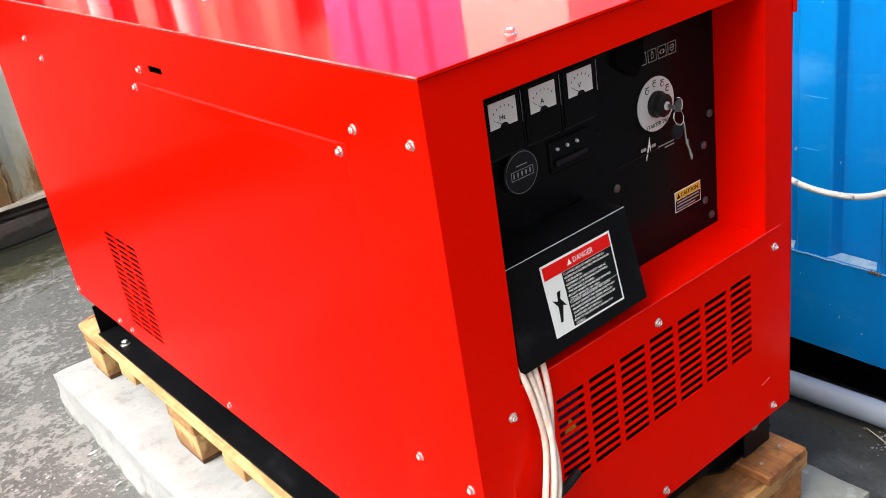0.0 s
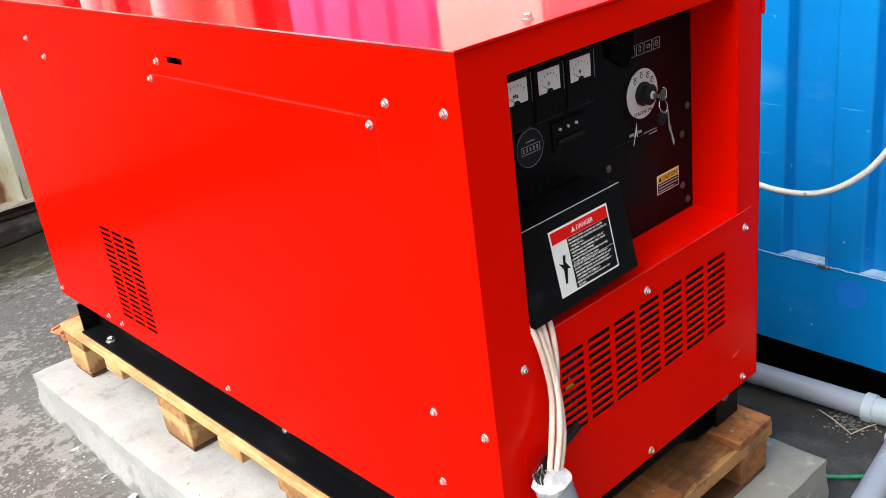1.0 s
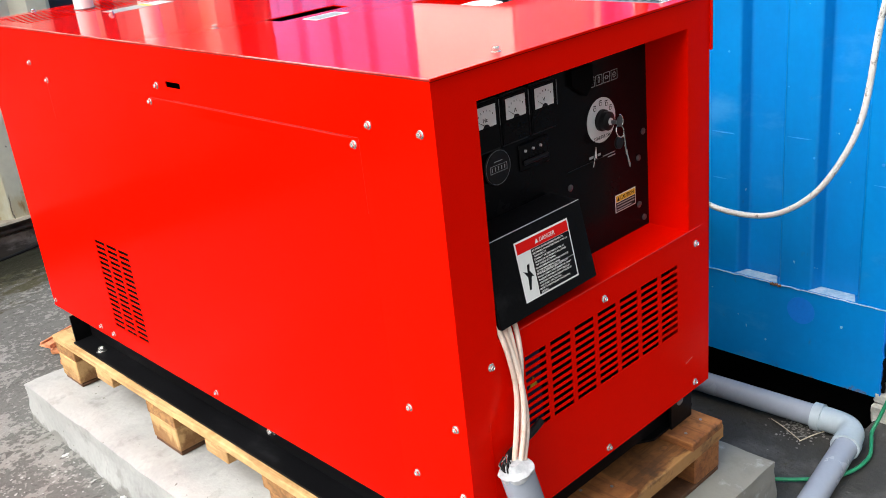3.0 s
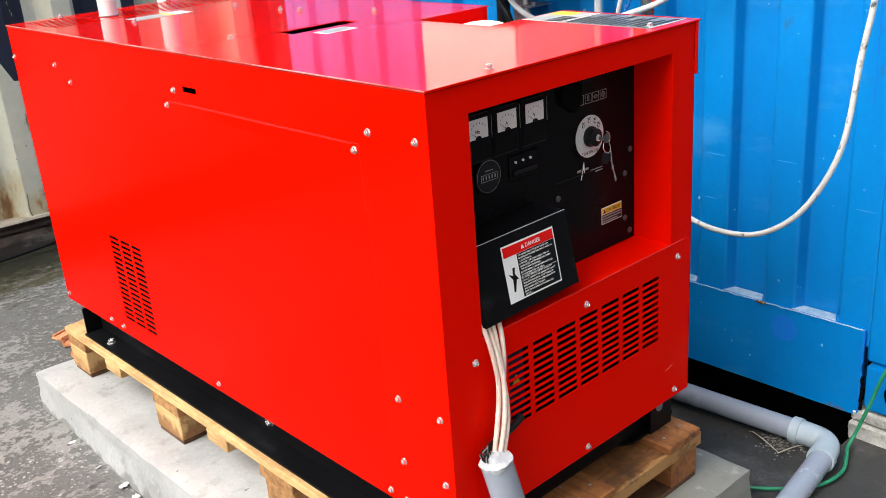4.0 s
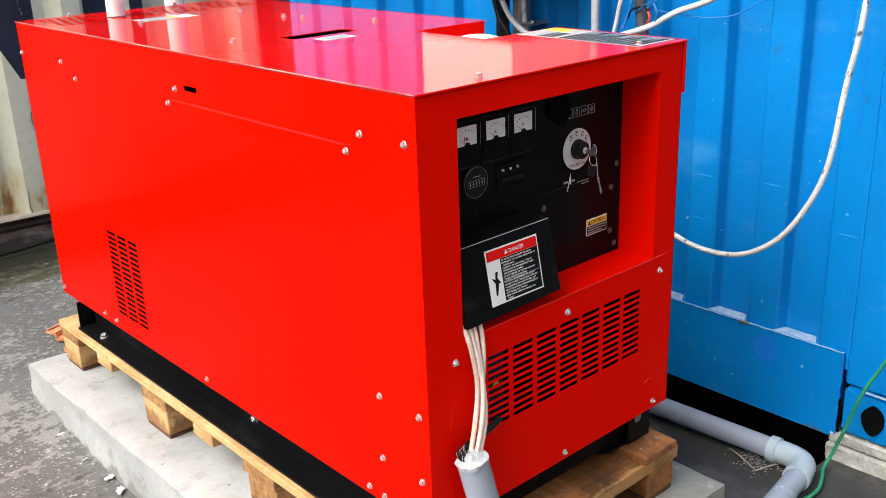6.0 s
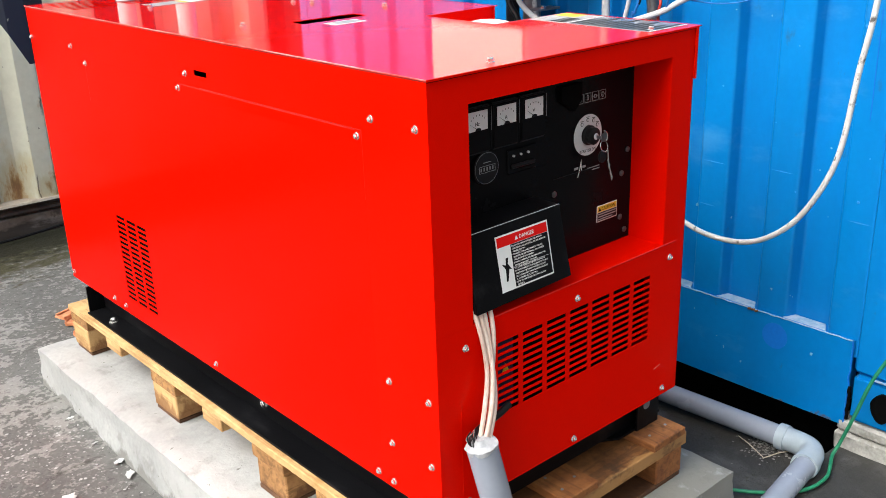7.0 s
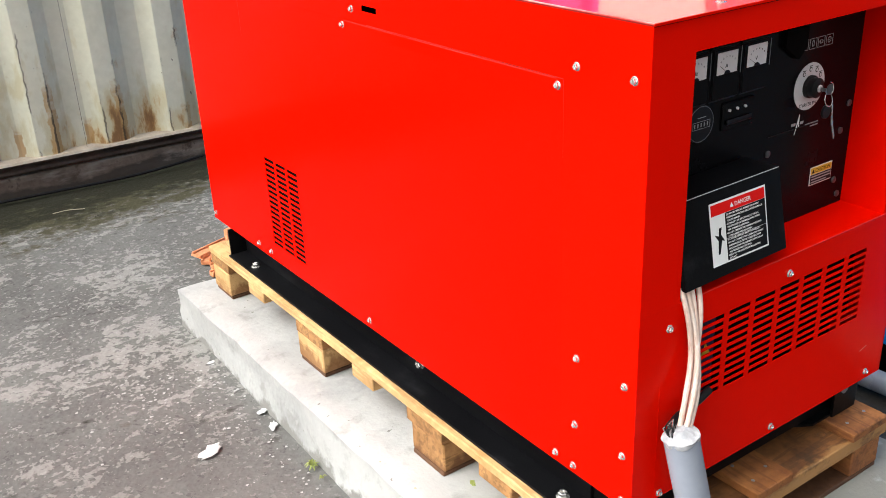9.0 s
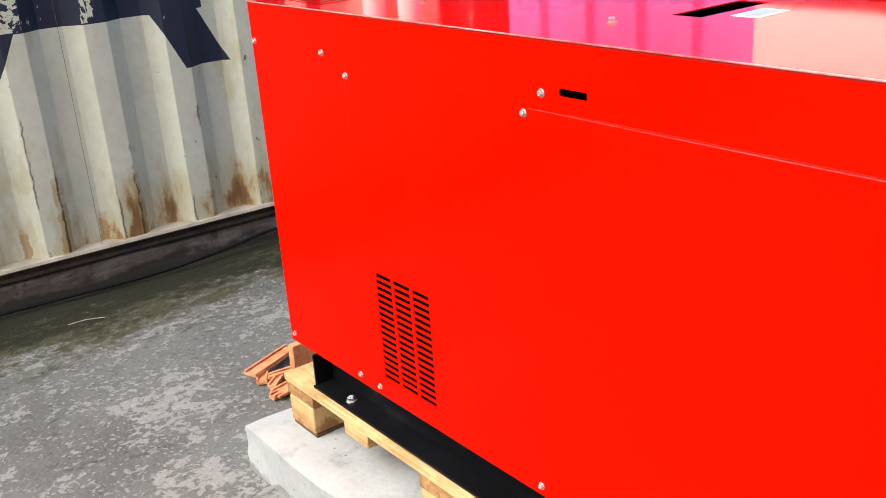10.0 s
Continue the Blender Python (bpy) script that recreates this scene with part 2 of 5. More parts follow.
def crust(n, link, vec):
    """Thin flaked crust: broad worn areas broken up into crisp chips of a few centimetres."""
    a = noise_at(n, link, vec, 1.9, 6, (1, 1.5, 1), (3.1, 0.4, 0))
    b = noise_at(n, link, vec, 13.0, 4, (1, 1.3, 1))
    c = noise_at(n, link, vec, 42.0, 3, (1, 1.2, 1), (1.7, 0, 0))
    s = op(n, link, "ADD", op(n, link, "MULTIPLY", a, 0.42), op(n, link, "ADD", op(n, link, "MULTIPLY", b, 0.28), op(n, link, "MULTIPLY", c, 0.30)))
    mr = n.new("ShaderNodeMapRange")
    mr.inputs["From Min"].default_value, mr.inputs["From Max"].default_value = 0.530, 0.552
    link(s, mr.inputs["Value"])
    sep = n.new("ShaderNodeSeparateXYZ")
    link(vec, sep.inputs[0])
    open_side = n.new("ShaderNodeMapRange")
    open_side.inputs["From Min"].default_value, open_side.inputs["From Max"].default_value = 0.9, 0.55
    open_side.inputs["To Min"].default_value, open_side.inputs["To Max"].default_value = 0.10, 0.85
    link(sep.outputs[0], open_side.inputs["Value"])
    return op(n, link, "MULTIPLY", op(n, link, "MULTIPLY", mr.outputs[0], open_side.outputs[0]), trodden(n, link, sep))


def crumbs(n, link, vec):
    v = noise_at(n, link, vec, 62.0, 3)
    area = noise_at(n, link, vec, 3.0, 5, (1, 1, 1), (7.0, 2.0, 0))
    s = op(n, link, "ADD", v, op(n, link, "MULTIPLY", op(n, link, "SUBTRACT", area, 0.5), 0.40))
    sep = n.new("ShaderNodeSeparateXYZ")
    link(vec, sep.inputs[0])
    return op(n, link, "MULTIPLY", op(n, link, "MULTIPLY", op(n, link, "GREATER_THAN", s, 0.605), op(n, link, "LESS_THAN", sep.outputs[0], 0.72)), op(n, link, "MULTIPLY", trodden(n, link, sep), 0.62))


def raise_by(m, build, strength, distance):
    """Lets a mask stand proud of the surface, on top of the relief that is there."""
    n, link = m.node_tree.nodes, m.node_tree.links.new
    b = n["Principled BSDF"]
    tc = n.new("ShaderNodeTexCoord")
    bp = n.new("ShaderNodeBump")
    bp.inputs["Strength"].default_value = strength
    bp.inputs["Distance"].default_value = distance
    link(build(n, link, tc.outputs["Object"]), bp.inputs["Height"])
    if b.inputs["Normal"].links:
        link(b.inputs["Normal"].links[0].from_socket, bp.inputs["Normal"])
    link(bp.outputs[0], b.inputs["Normal"])


def specks(n, link, vec):
    v = noise_at(n, link, vec, 48.0, 4, (1, 1, 1), (2.0, 5.0, 0))
    return op(n, link, "MULTIPLY", op(n, link, "LESS_THAN", v, 0.37), 0.5)


def moss(start, end, cut, move):
    """Growth that thickens towards the foot of the container, broken up into patches and grains."""
    def build(n, link, vec):
        sep = n.new("ShaderNodeSeparateXYZ")
        link(vec, sep.inputs[0])
        a = noise_at(n, link, vec, 6.0, 6, (0.6, 1.3, 1), move)
        grains = noise_at(n, link, vec, 34.0, 5, (0.8, 1, 1), move)
        near = n.new("ShaderNodeMapRange")
        near.inputs["From Min"].default_value, near.inputs["From Max"].default_value = start, end
        link(sep.outputs[1], near.inputs["Value"])
        s = op(n, link, "ADD", near.outputs[0], op(n, link, "ADD", op(n, link, "MULTIPLY", a, 2.0), op(n, link, "MULTIPLY", grains, 1.4)))
        return op(n, link, "MULTIPLY", op(n, link, "MULTIPLY", op(n, link, "SUBTRACT", s, cut), 2.6, clamp=True), 0.92)
    return build


add_layer(ASPHALT, (0.05, 0.051, 0.05), specks)


# Darker, smoother yard colour towards the blue container, with a wandering edge.
def dark_side(n, link, vec):
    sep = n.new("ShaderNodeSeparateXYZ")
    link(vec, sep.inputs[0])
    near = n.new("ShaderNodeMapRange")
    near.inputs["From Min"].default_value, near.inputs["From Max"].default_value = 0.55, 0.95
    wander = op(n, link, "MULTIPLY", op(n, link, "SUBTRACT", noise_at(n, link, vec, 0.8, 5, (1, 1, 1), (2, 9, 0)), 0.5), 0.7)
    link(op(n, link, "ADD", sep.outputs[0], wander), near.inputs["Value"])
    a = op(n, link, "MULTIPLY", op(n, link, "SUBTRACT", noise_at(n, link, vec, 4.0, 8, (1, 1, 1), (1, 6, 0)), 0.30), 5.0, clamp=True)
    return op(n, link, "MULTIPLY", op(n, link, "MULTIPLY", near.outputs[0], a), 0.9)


add_layer(ASPHALT, (0.036, 0.034, 0.030), dark_side, 0.55)
add_layer(ASPHALT, (0.285, 0.278, 0.262), crust, 0.95)
add_layer(ASPHALT, (0.33, 0.323, 0.305), crumbs, 0.95)
add_layer(ASPHALT, (0.060, 0.055, 0.025), moss(2.42, 2.99, 2.08, (0, 0, 0)), 0.95)
add_layer(ASPHALT, (0.018, 0.018, 0.010), moss(2.70, 3.06, 1.98, (3, 1, 0)), 0.95)
raise_by(ASPHALT, crust, 0.5, 0.005)
raise_by(ASPHALT, crumbs, 0.7, 0.004)
# the sheet metal is not quite flat
raise_by(RED, lambda n, link, vec: noise_at(n, link, vec, 3.2, 2), 0.05, 0.03)


add_layer(HOSE, (0.03, 0.028, 0.025), lambda n, link, vec: op(n, link, "MULTIPLY", op(n, link, "MULTIPLY", op(n, link, "SUBTRACT", noise_at(n, link, vec, 60.0, 6, (1, 1, 0.6)), 0.570), 12.0, clamp=True), 0.88))
# rust on the cream wall: blotches low down, and thin runs that start at the folds of the sheet
RIB = 0.272


def blotch(hi, cut, move, amount=1.0):
    def build(n, link, vec):
        sep = n.new("ShaderNodeSeparateXYZ")
        link(vec, sep.inputs[0])
        big = noise_at(n, link, vec, 3.4, 2, (1, 0.0, 0.7), move)
        fine = noise_at(n, link, vec, 15.0, 8, (1.25, 0.4, 0.40), move)
        low = n.new("ShaderNodeMapRange")
        low.inputs["From Min"].default_value, low.inputs["From Max"].default_value = hi, 0.16
        link(sep.outputs[2], low.inputs["Value"])
        s = op(n, link, "ADD", op(n, link, "MULTIPLY", big, 0.5), op(n, link, "MULTIPLY", fine, 0.5))
        s = op(n, link, "SUBTRACT", op(n, link, "ADD", s, op(n, link, "MULTIPLY", low.outputs[0], 0.10)), cut)
        return op(n, link, "MULTIPLY", op(n, link, "MULTIPLY", s, 16.0, clamp=True), amount)
    return build


def fold_runs(at, width, top, cut, move, amount=1.0):
    """Thin wandering lines down the folds that lie `at` metres into each corrugation."""
    def build(n, link, vec):
        sep = n.new("ShaderNodeSeparateXYZ")
        link(vec, sep.inputs[0])
        sway = op(n, link, "MULTIPLY", op(n, link, "SUBTRACT", noise_at(n, link, vec, 9.0, 6, (0.3, 0.3, 1.6), move), 0.5), 0.034)
        u = op(n, link, "ADD", op(n, link, "SUBTRACT", sep.outputs[0], START + at), sway)
        near = op(n, link, "ABSOLUTE", op(n, link, "SUBTRACT", op(n, link, "FRACT", op(n, link, "ADD", op(n, link, "MULTIPLY", u, 1 / RIB), 40.5)), 0.5))
        thick = op(n, link, "MULTIPLY", noise_at(n, link, vec, 26.0, 5, (1, 1, 0.5), move), 2 * width / RIB)
        line = op(n, link, "MULTIPLY", op(n, link, "SUBTRACT", thick, near), 95.0, clamp=True)
        here = noise_at(n, link, vec, 3.1, 6, (1, 0, 1.3), move)
        fade = n.new("ShaderNodeMapRange")
        fade.inputs["From Min"].default_value, fade.inputs["From Max"].default_value = top, 0.14
        link(sep.outputs[2], fade.inputs["Value"])
        on = op(n, link, "MULTIPLY", op(n, link, "SUBTRACT", op(n, link, "ADD", here, op(n, link, "MULTIPLY", fade.outputs[0], 0.22)), cut), 14.0, clamp=True)
        return op(n, link, "MULTIPLY", op(n, link, "MULTIPLY", line, on), amount)
    return build


START = -3.374
add_layer(CREAM, (0.55, 0.49, 0.29), blotch(0.46, 0.535, (0.3, 0, 0), 0.6))
add_layer(CREAM, (0.44, 0.25, 0.08), blotch(0.46, 0.622, (0.3, 0, 0), 0.9))
add_layer(CREAM, (0.48, 0.29, 0.10), fold_runs(0.078, 0.022, 0.55, 0.62, (0.0, 0.7, 0.2), 0.75))
add_layer(CREAM, (0.42, 0.24, 0.08), fold_runs(0.214, 0.016, 0.50, 0.62, (1.4, 0.2, 0.9), 0.75))
add_layer(CREAM, (0.20, 0.10, 0.04), blotch(0.42, 0.652, (0.3, 0, 0), 0.85))
add_layer(CREAM, (0.05, 0.035, 0.026), fold_runs(0.078, 0.0058, 0.85, 0.665, (0.0, 0.7, 0.2), 0.85))
add_layer(CREAM, (0.07, 0.05, 0.036), fold_runs(0.006, 0.0042, 0.9, 0.668, (2.2, 0.1, 0.4), 0.75))
add_layer(CREAM, (0.10, 0.085, 0.07), lambda n, link, vec: op(n, link, "MULTIPLY", op(n, link, "GREATER_THAN", noise_at(n, link, vec, 34.0, 3, (1, 1, 0.6), (3, 1, 0)), 0.725), 0.8))
add_layer(RAIL, (0.25, 0.222, 0.20), lambda n, link, vec: op(n, link, "MULTIPLY", op(n, link, "SUBTRACT", noise_at(n, link, vec, 4.0, 8, (1, 1, 4.0)), 0.48), 5.0, clamp=True))


def mud(n, link, vec):
    sep = n.new("ShaderNodeSeparateXYZ")
    link(vec, sep.inputs[0])
    a = noise_at(n, link, vec, 5.0, 7, (1, 1, 2.2))
    edge = op(n, link, "ADD", op(n, link, "MULTIPLY", op(n, link, "SUBTRACT", a, 0.5), 0.16), 0.040)
    return op(n, link, "MULTIPLY", op(n, link, "MULTIPLY", op(n, link, "SUBTRACT", edge, sep.outputs[2]), 45.0, clamp=True), 0.9)


add_layer(RAIL, (0.026, 0.020, 0.015), mud)
add_layer(RAIL, (0.05, 0.032, 0.022), lambda n, link, vec: op(n, link, "MULTIPLY", op(n, link, "SUBTRACT", noise_at(n, link, vec, 19.0, 7, (1, 1, 0.7), (4, 0, 0)), 0.60), 12.0, clamp=True))


# navy letter shapes across the cream wall: legs with slanted inner edges under a bar
def letters(n, link, vec):
    sep = n.new("ShaderNodeSeparateXYZ")
    link(vec, sep.inputs[0])
    x, z = sep.outputs[0], sep.outputs[2]

    def above(v, k):
        return op(n, link, "GREATER_THAN", v, k)

    def between(v, a, b):
        return op(n, link, "MULTIPLY", above(v, a), op(n, link, "LESS_THAN", v, b))

    rise = op(n, link, "MULTIPLY", op(n, link, "SUBTRACT", z, 0.72), 0.48)
    left_edge = op(n, link, "SUBTRACT", x, rise)
    right_edge = op(n, link, "ADD", x, rise)
    legs = above(z, 0.72)
    one = op(n, link, "MULTIPLY", between(left_edge, -0.62, -0.16), legs)
    two = op(n, link, "MULTIPLY", op(n, link, "MULTIPLY", above(right_edge, 0.495), op(n, link, "LESS_THAN", right_edge, 0.675)), legs)
    bar = op(n, link, "MULTIPLY", between(x, -0.3, 0.60), above(z, 0.92))
    three = op(n, link, "MULTIPLY", between(x, 0.80, 0.93), legs)
    four = op(n, link, "MULTIPLY", between(x, 1.0, 1.06), legs)
    s = op(n, link, "ADD", op(n, link, "ADD", one, two), op(n, link, "ADD", bar, op(n, link, "ADD", three, four)))
    s = op(n, link, "ADD", s, op(n, link, "MULTIPLY", between(x, 1.63, 2.02), legs))
    s = op(n, link, "ADD", s, op(n, link, "MULTIPLY", between(x, 2.25, 2.6), legs))
    top = op(n, link, "LESS_THAN", z, 1.75)
    wear = op(n, link, "LESS_THAN", noise_at(n, link, vec, 30.0, 6, (1, 1, 0.4)), 0.66)
    rubbed = op(n, link, "MULTIPLY", between(x, -0.22, -0.035), op(n, link, "GREATER_THAN", noise_at(n, link, vec, 26.0, 4, (1, 1, 1.6), (5, 5, 0)), 0.50))
    strip = op(n, link, "MULTIPLY", between(x, 0.158, 0.200), op(n, link, "GREATER_THAN", noise_at(n, link, vec, 40.0, 4, (1, 1, 0.3), (2, 5, 0)), 0.53))
    bare = op(n, link, "MULTIPLY", op(n, link, "ADD", rubbed, strip, clamp=True), above(z, 0.925))
    wear = op(n, link, "MULTIPLY", wear, op(n, link, "SUBTRACT", 1.0, bare))
    return op(n, link, "MULTIPLY", op(n, link, "MULTIPLY", s, top, clamp=True), wear)


add_layer(CREAM, (0.013, 0.018, 0.040), letters)


# dust on the black paint
add_layer(BLACK, (0.05, 0.05, 0.055), lambda n, link, vec: op(n, link, "MULTIPLY", op(n, link, "MULTIPLY", op(n, link, "SUBTRACT", noise_at(n, link, vec, 14.0, 9, (1, 0.5, 1)), 0.58), 6.0, clamp=True), 0.3))


# scuffs and pale chips on the blue paint
def chips(n, link, vec):
    v = noise_at(n, link, vec, 30.0, 2, (1, 1, 1), (0.0, 0.37, 0.6))
    return op(n, link, "MULTIPLY", op(n, link, "GREATER_THAN", v, 0.745), 0.8)


add_layer(BLUE, (0.36, 0.50, 0.66), chips)
add_layer(BLUE, (0.006, 0.10, 0.33), lambda n, link, vec: op(n, link, "MULTIPLY", op(n, link, "SUBTRACT", noise_at(n, link, vec, 2.0, 7, (1, 1, 0.25)), 0.5), 2.2, clamp=True))
add_layer(BLUE, (0.05, 0.09, 0.13), lambda n, link, vec: op(n, link, "MULTIPLY", op(n, link, "MULTIPLY", op(n, link, "SUBTRACT", noise_at(n, link, vec, 17.0, 8, (1, 1, 0.6), (2, 2, 0)), 0.64), 10.0, clamp=True), 0.6))
def foot_rust(n, link, vec):
    """Rust creeping up the lowest edge of the blue plate."""
    sep = n.new("ShaderNodeSeparateXYZ")
    link(vec, sep.inputs[0])
    edge = op(n, link, "ADD", op(n, link, "MULTIPLY", op(n, link, "SUBTRACT", noise_at(n, link, vec, 14.0, 8), 0.56), 0.22), 0.052)
    return op(n, link, "MULTIPLY", op(n, link, "MULTIPLY", op(n, link, "SUBTRACT", edge, sep.outputs[2]), 120.0, clamp=True), 0.75)


add_layer(BLUE, (0.14, 0.10, 0.08), foot_rust)
add_layer(BLUE, (0.10, 0.36, 0.70), lambda n, link, vec: op(n, link, "MULTIPLY", op(n, link, "MULTIPLY", op(n, link, "SUBTRACT", noise_at(n, link, vec, 3.6, 8, (1, 0.7, 1.6), (8, 3, 2)), 0.58), 6.0, clamp=True), 0.45))
# trodden stains on the slab
add_layer(CONCRETE, (0.48, 0.48, 0.468), lambda n, link, vec: op(n, link, "MULTIPLY", op(n, link, "SUBTRACT", noise_at(n, link, vec, 1.7, 6, (1, 1, 1), (4, 1, 0)), 0.43), 5.0, clamp=True))
add_layer(CONCRETE, (0.38, 0.375, 0.36), lambda n, link, vec: op(n, link, "MULTIPLY", op(n, link, "SUBTRACT", noise_at(n, link, vec, 4.3, 9), 0.54), 5.0, clamp=True))
add_layer(CONCRETE, (0.13, 0.12, 0.10), lambda n, link, vec: op(n, link, "MULTIPLY", op(n, link, "GREATER_THAN", noise_at(n, link, vec, 38.0, 3, (1, 1, 1), (1, 1, 3)), 0.715), 0.75))


def slab_front(n, link, vec):
    """Greyer towards the near end of the slab, with a ragged edge."""
    sep = n.new("ShaderNodeSeparateXYZ")
    link(vec, sep.inputs[0])
    ragged = op(n, link, "ADD", op(n, link, "ADD", sep.outputs[1], op(n, link, "MULTIPLY", sep.outputs[0], -0.5)), op(n, link, "MULTIPLY", noise_at(n, link, vec, 6.0, 8), 0.5))
    return op(n, link, "MULTIPLY", op(n, link, "SUBTRACT", 0.80, ragged), 1.6, clamp=True)


add_layer(CONCRETE, (0.255, 0.247, 0.218), slab_front)
add_layer(CONCRETE, (0.17, 0.165, 0.145), lambda n, link, vec: op(n, link, "MULTIPLY", op(n, link, "MULTIPLY", op(n, link, "SUBTRACT", noise_at(n, link, vec, 16.0, 9, (1, 1, 1), (9, 3, 1)), 0.54), 7.0, clamp=True), 0.42))
add_layer(CONCRETE, (0.46, 0.455, 0.43), lambda n, link, vec: op(n, link, "MULTIPLY", op(n, link, "MULTIPLY", op(n, link, "SUBTRACT", noise_at(n, link, vec, 24.0, 9, (1, 1, 1), (2, 8, 1)), 0.58), 9.0, clamp=True), 0.6))


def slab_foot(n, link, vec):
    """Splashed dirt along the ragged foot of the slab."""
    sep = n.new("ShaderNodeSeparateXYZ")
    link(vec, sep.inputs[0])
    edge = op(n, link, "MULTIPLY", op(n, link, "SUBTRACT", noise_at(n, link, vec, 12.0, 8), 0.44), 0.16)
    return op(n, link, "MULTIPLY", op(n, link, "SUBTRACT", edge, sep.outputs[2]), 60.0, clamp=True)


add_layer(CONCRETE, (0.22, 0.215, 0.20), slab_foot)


# ---- mesh helpers ----
BASE = {}


def thing(name, at, label, category, group="", kind=""):
    e = new(name)
    e.empty_display_size = 0.05
    e.location = at
    BASE[e] = Vector(at)
    return tagged(e, label, category, group, kind)


def part(name, bm, mat, parent=None, label="", smooth=False, at=None):
    """Links a bmesh, given in world metres, as one mesh object under its parent."""
    mesh = bpy.data.meshes.new(name)
    origin = Vector(at) if at is not None else (BASE[parent] if parent else Vector())
    bmesh.ops.translate(bm, verts=bm.verts, vec=-origin)
    bmesh.ops.recalc_face_normals(bm, faces=bm.faces)
    bm.to_mesh(mesh)
    bm.free()
    mesh.materials.append(mat)
    if smooth:
        mesh.shade_smooth()
        mesh.set_sharp_from_angle(angle=radians(38))
    ob = new(name, mesh)
    BASE[ob] = origin
    if parent:
        ob.parent = parent
        ob.location = origin - BASE[parent]
    else:
        ob.location = origin
    if label:
        ob["label"] = label
    return ob


def again(name, ob, at, parent, turn=None):
    """Another object on the same mesh, at a place in the world."""
    o = new(name, ob.data)
    o.parent = parent
    o.location = Vector(at) - BASE[parent]
    BASE[o] = Vector(at)
    if turn:
        o.rotation_euler = [radians(a) for a in turn]
    return o


def box(x0, x1, y0, y1, z0, z1, bevel=0.0, bm=None, seg=1):
    bm2 = bmesh.new()
    bmesh.ops.create_cube(bm2, size=1, matrix=Matrix.LocRotScale(((x0 + x1) / 2, (y0 + y1) / 2, (z0 + z1) / 2), None, (x1 - x0, y1 - y0, z1 - z0)))
    if bevel:
        bmesh.ops.bevel(bm2, geom=bm2.edges[:], offset=bevel, segments=seg, affect="EDGES")
    return merge(bm, bm2)


def merge(bm, bm2):
    if bm is None:
        return bm2
    tmp = bpy.data.meshes.new("tmp")
    bm2.to_mesh(tmp)
    bm2.free()
    bm.from_mesh(tmp)
    bpy.data.meshes.remove(tmp)
    return bm


def rod(a, b, r, r2=None, seg=20, bm=None, caps=True):
    a, b = Vector(a), Vector(b)
    bm2 = bmesh.new()
    m = Matrix.Translation((a + b) / 2) @ (b - a).to_track_quat("Z", "Y").to_matrix().to_4x4()
    bmesh.ops.create_cone(bm2, segments=seg, radius1=r, radius2=r if r2 is None else r2, depth=(b - a).length, cap_ends=caps, matrix=m)
    return merge(bm, bm2)


def lathe(profile, axis_at, axis="Y", seg=28, bm=None):
    """Turns rows of (radius, height) round an axis through a place; height runs along -y, +z or -x."""
    bm2 = bmesh.new()
    rings = []
    for r, h in profile:
        ring = []
        for k in range(seg):
            c, s = r * math.cos(2 * math.pi * k / seg), r * math.sin(2 * math.pi * k / seg)
            d = {"Y": (c, -h, s), "Z": (c, s, h), "X": (-h, c, s)}[axis]
            ring.append(bm2.verts.new(Vector(axis_at) + Vector(d)))
        rings.append(ring)
    for a, b in zip(rings, rings[1:]):
        for k in range(seg):
            bm2.faces.new((a[k], a[(k + 1) % seg], b[(k + 1) % seg], b[k]))
    bm2.faces.new(rings[0][::-1])
    bm2.faces.new(rings[-1])
    return merge(bm, bm2)


def smooth_line(points, steps=8):
    """Catmull-Rom through the points."""
    p = [Vector(q) for q in points]
    p = [2 * p[0] - p[1]] + p + [2 * p[-1] - p[-2]]
    out = []
    for i in range(1, len(p) - 2):
        for k in range(steps):
            t = k / steps
            out.append(0.5 * (2 * p[i] + (p[i + 1] - p[i - 1]) * t + (2 * p[i - 1] - 5 * p[i] + 4 * p[i + 1] - p[i + 2]) * t * t + (3 * p[i] - p[i - 1] - 3 * p[i + 1] + p[i + 2]) * t ** 3))
    return out + [p[-2]]


def tube(points, r, seg=10, steps=8, bm=None):
    line = smooth_line(points, steps)
    bm2 = bmesh.new()
    rings, up = [], Vector((0.31, 0.17, 0.93))
    for i, c in enumerate(line):
        d = (line[min(i + 1, len(line) - 1)] - line[max(i - 1, 0)]).normalized()
        u = (up - d * up.dot(d)).normalized()
        up = u
        v = d.cross(u)
        rings.append([bm2.verts.new(c + r * (math.cos(a) * u + math.sin(a) * v)) for a in (2 * math.pi * k / seg for k in range(seg))])
    for a, b in zip(rings, rings[1:]):
        for k in range(seg):
            bm2.faces.new((a[k], a[(k + 1) % seg], b[(k + 1) % seg], b[k]))
    bm2.faces.new(rings[0][::-1])
    bm2.faces.new(rings[-1])
    return merge(bm, bm2)


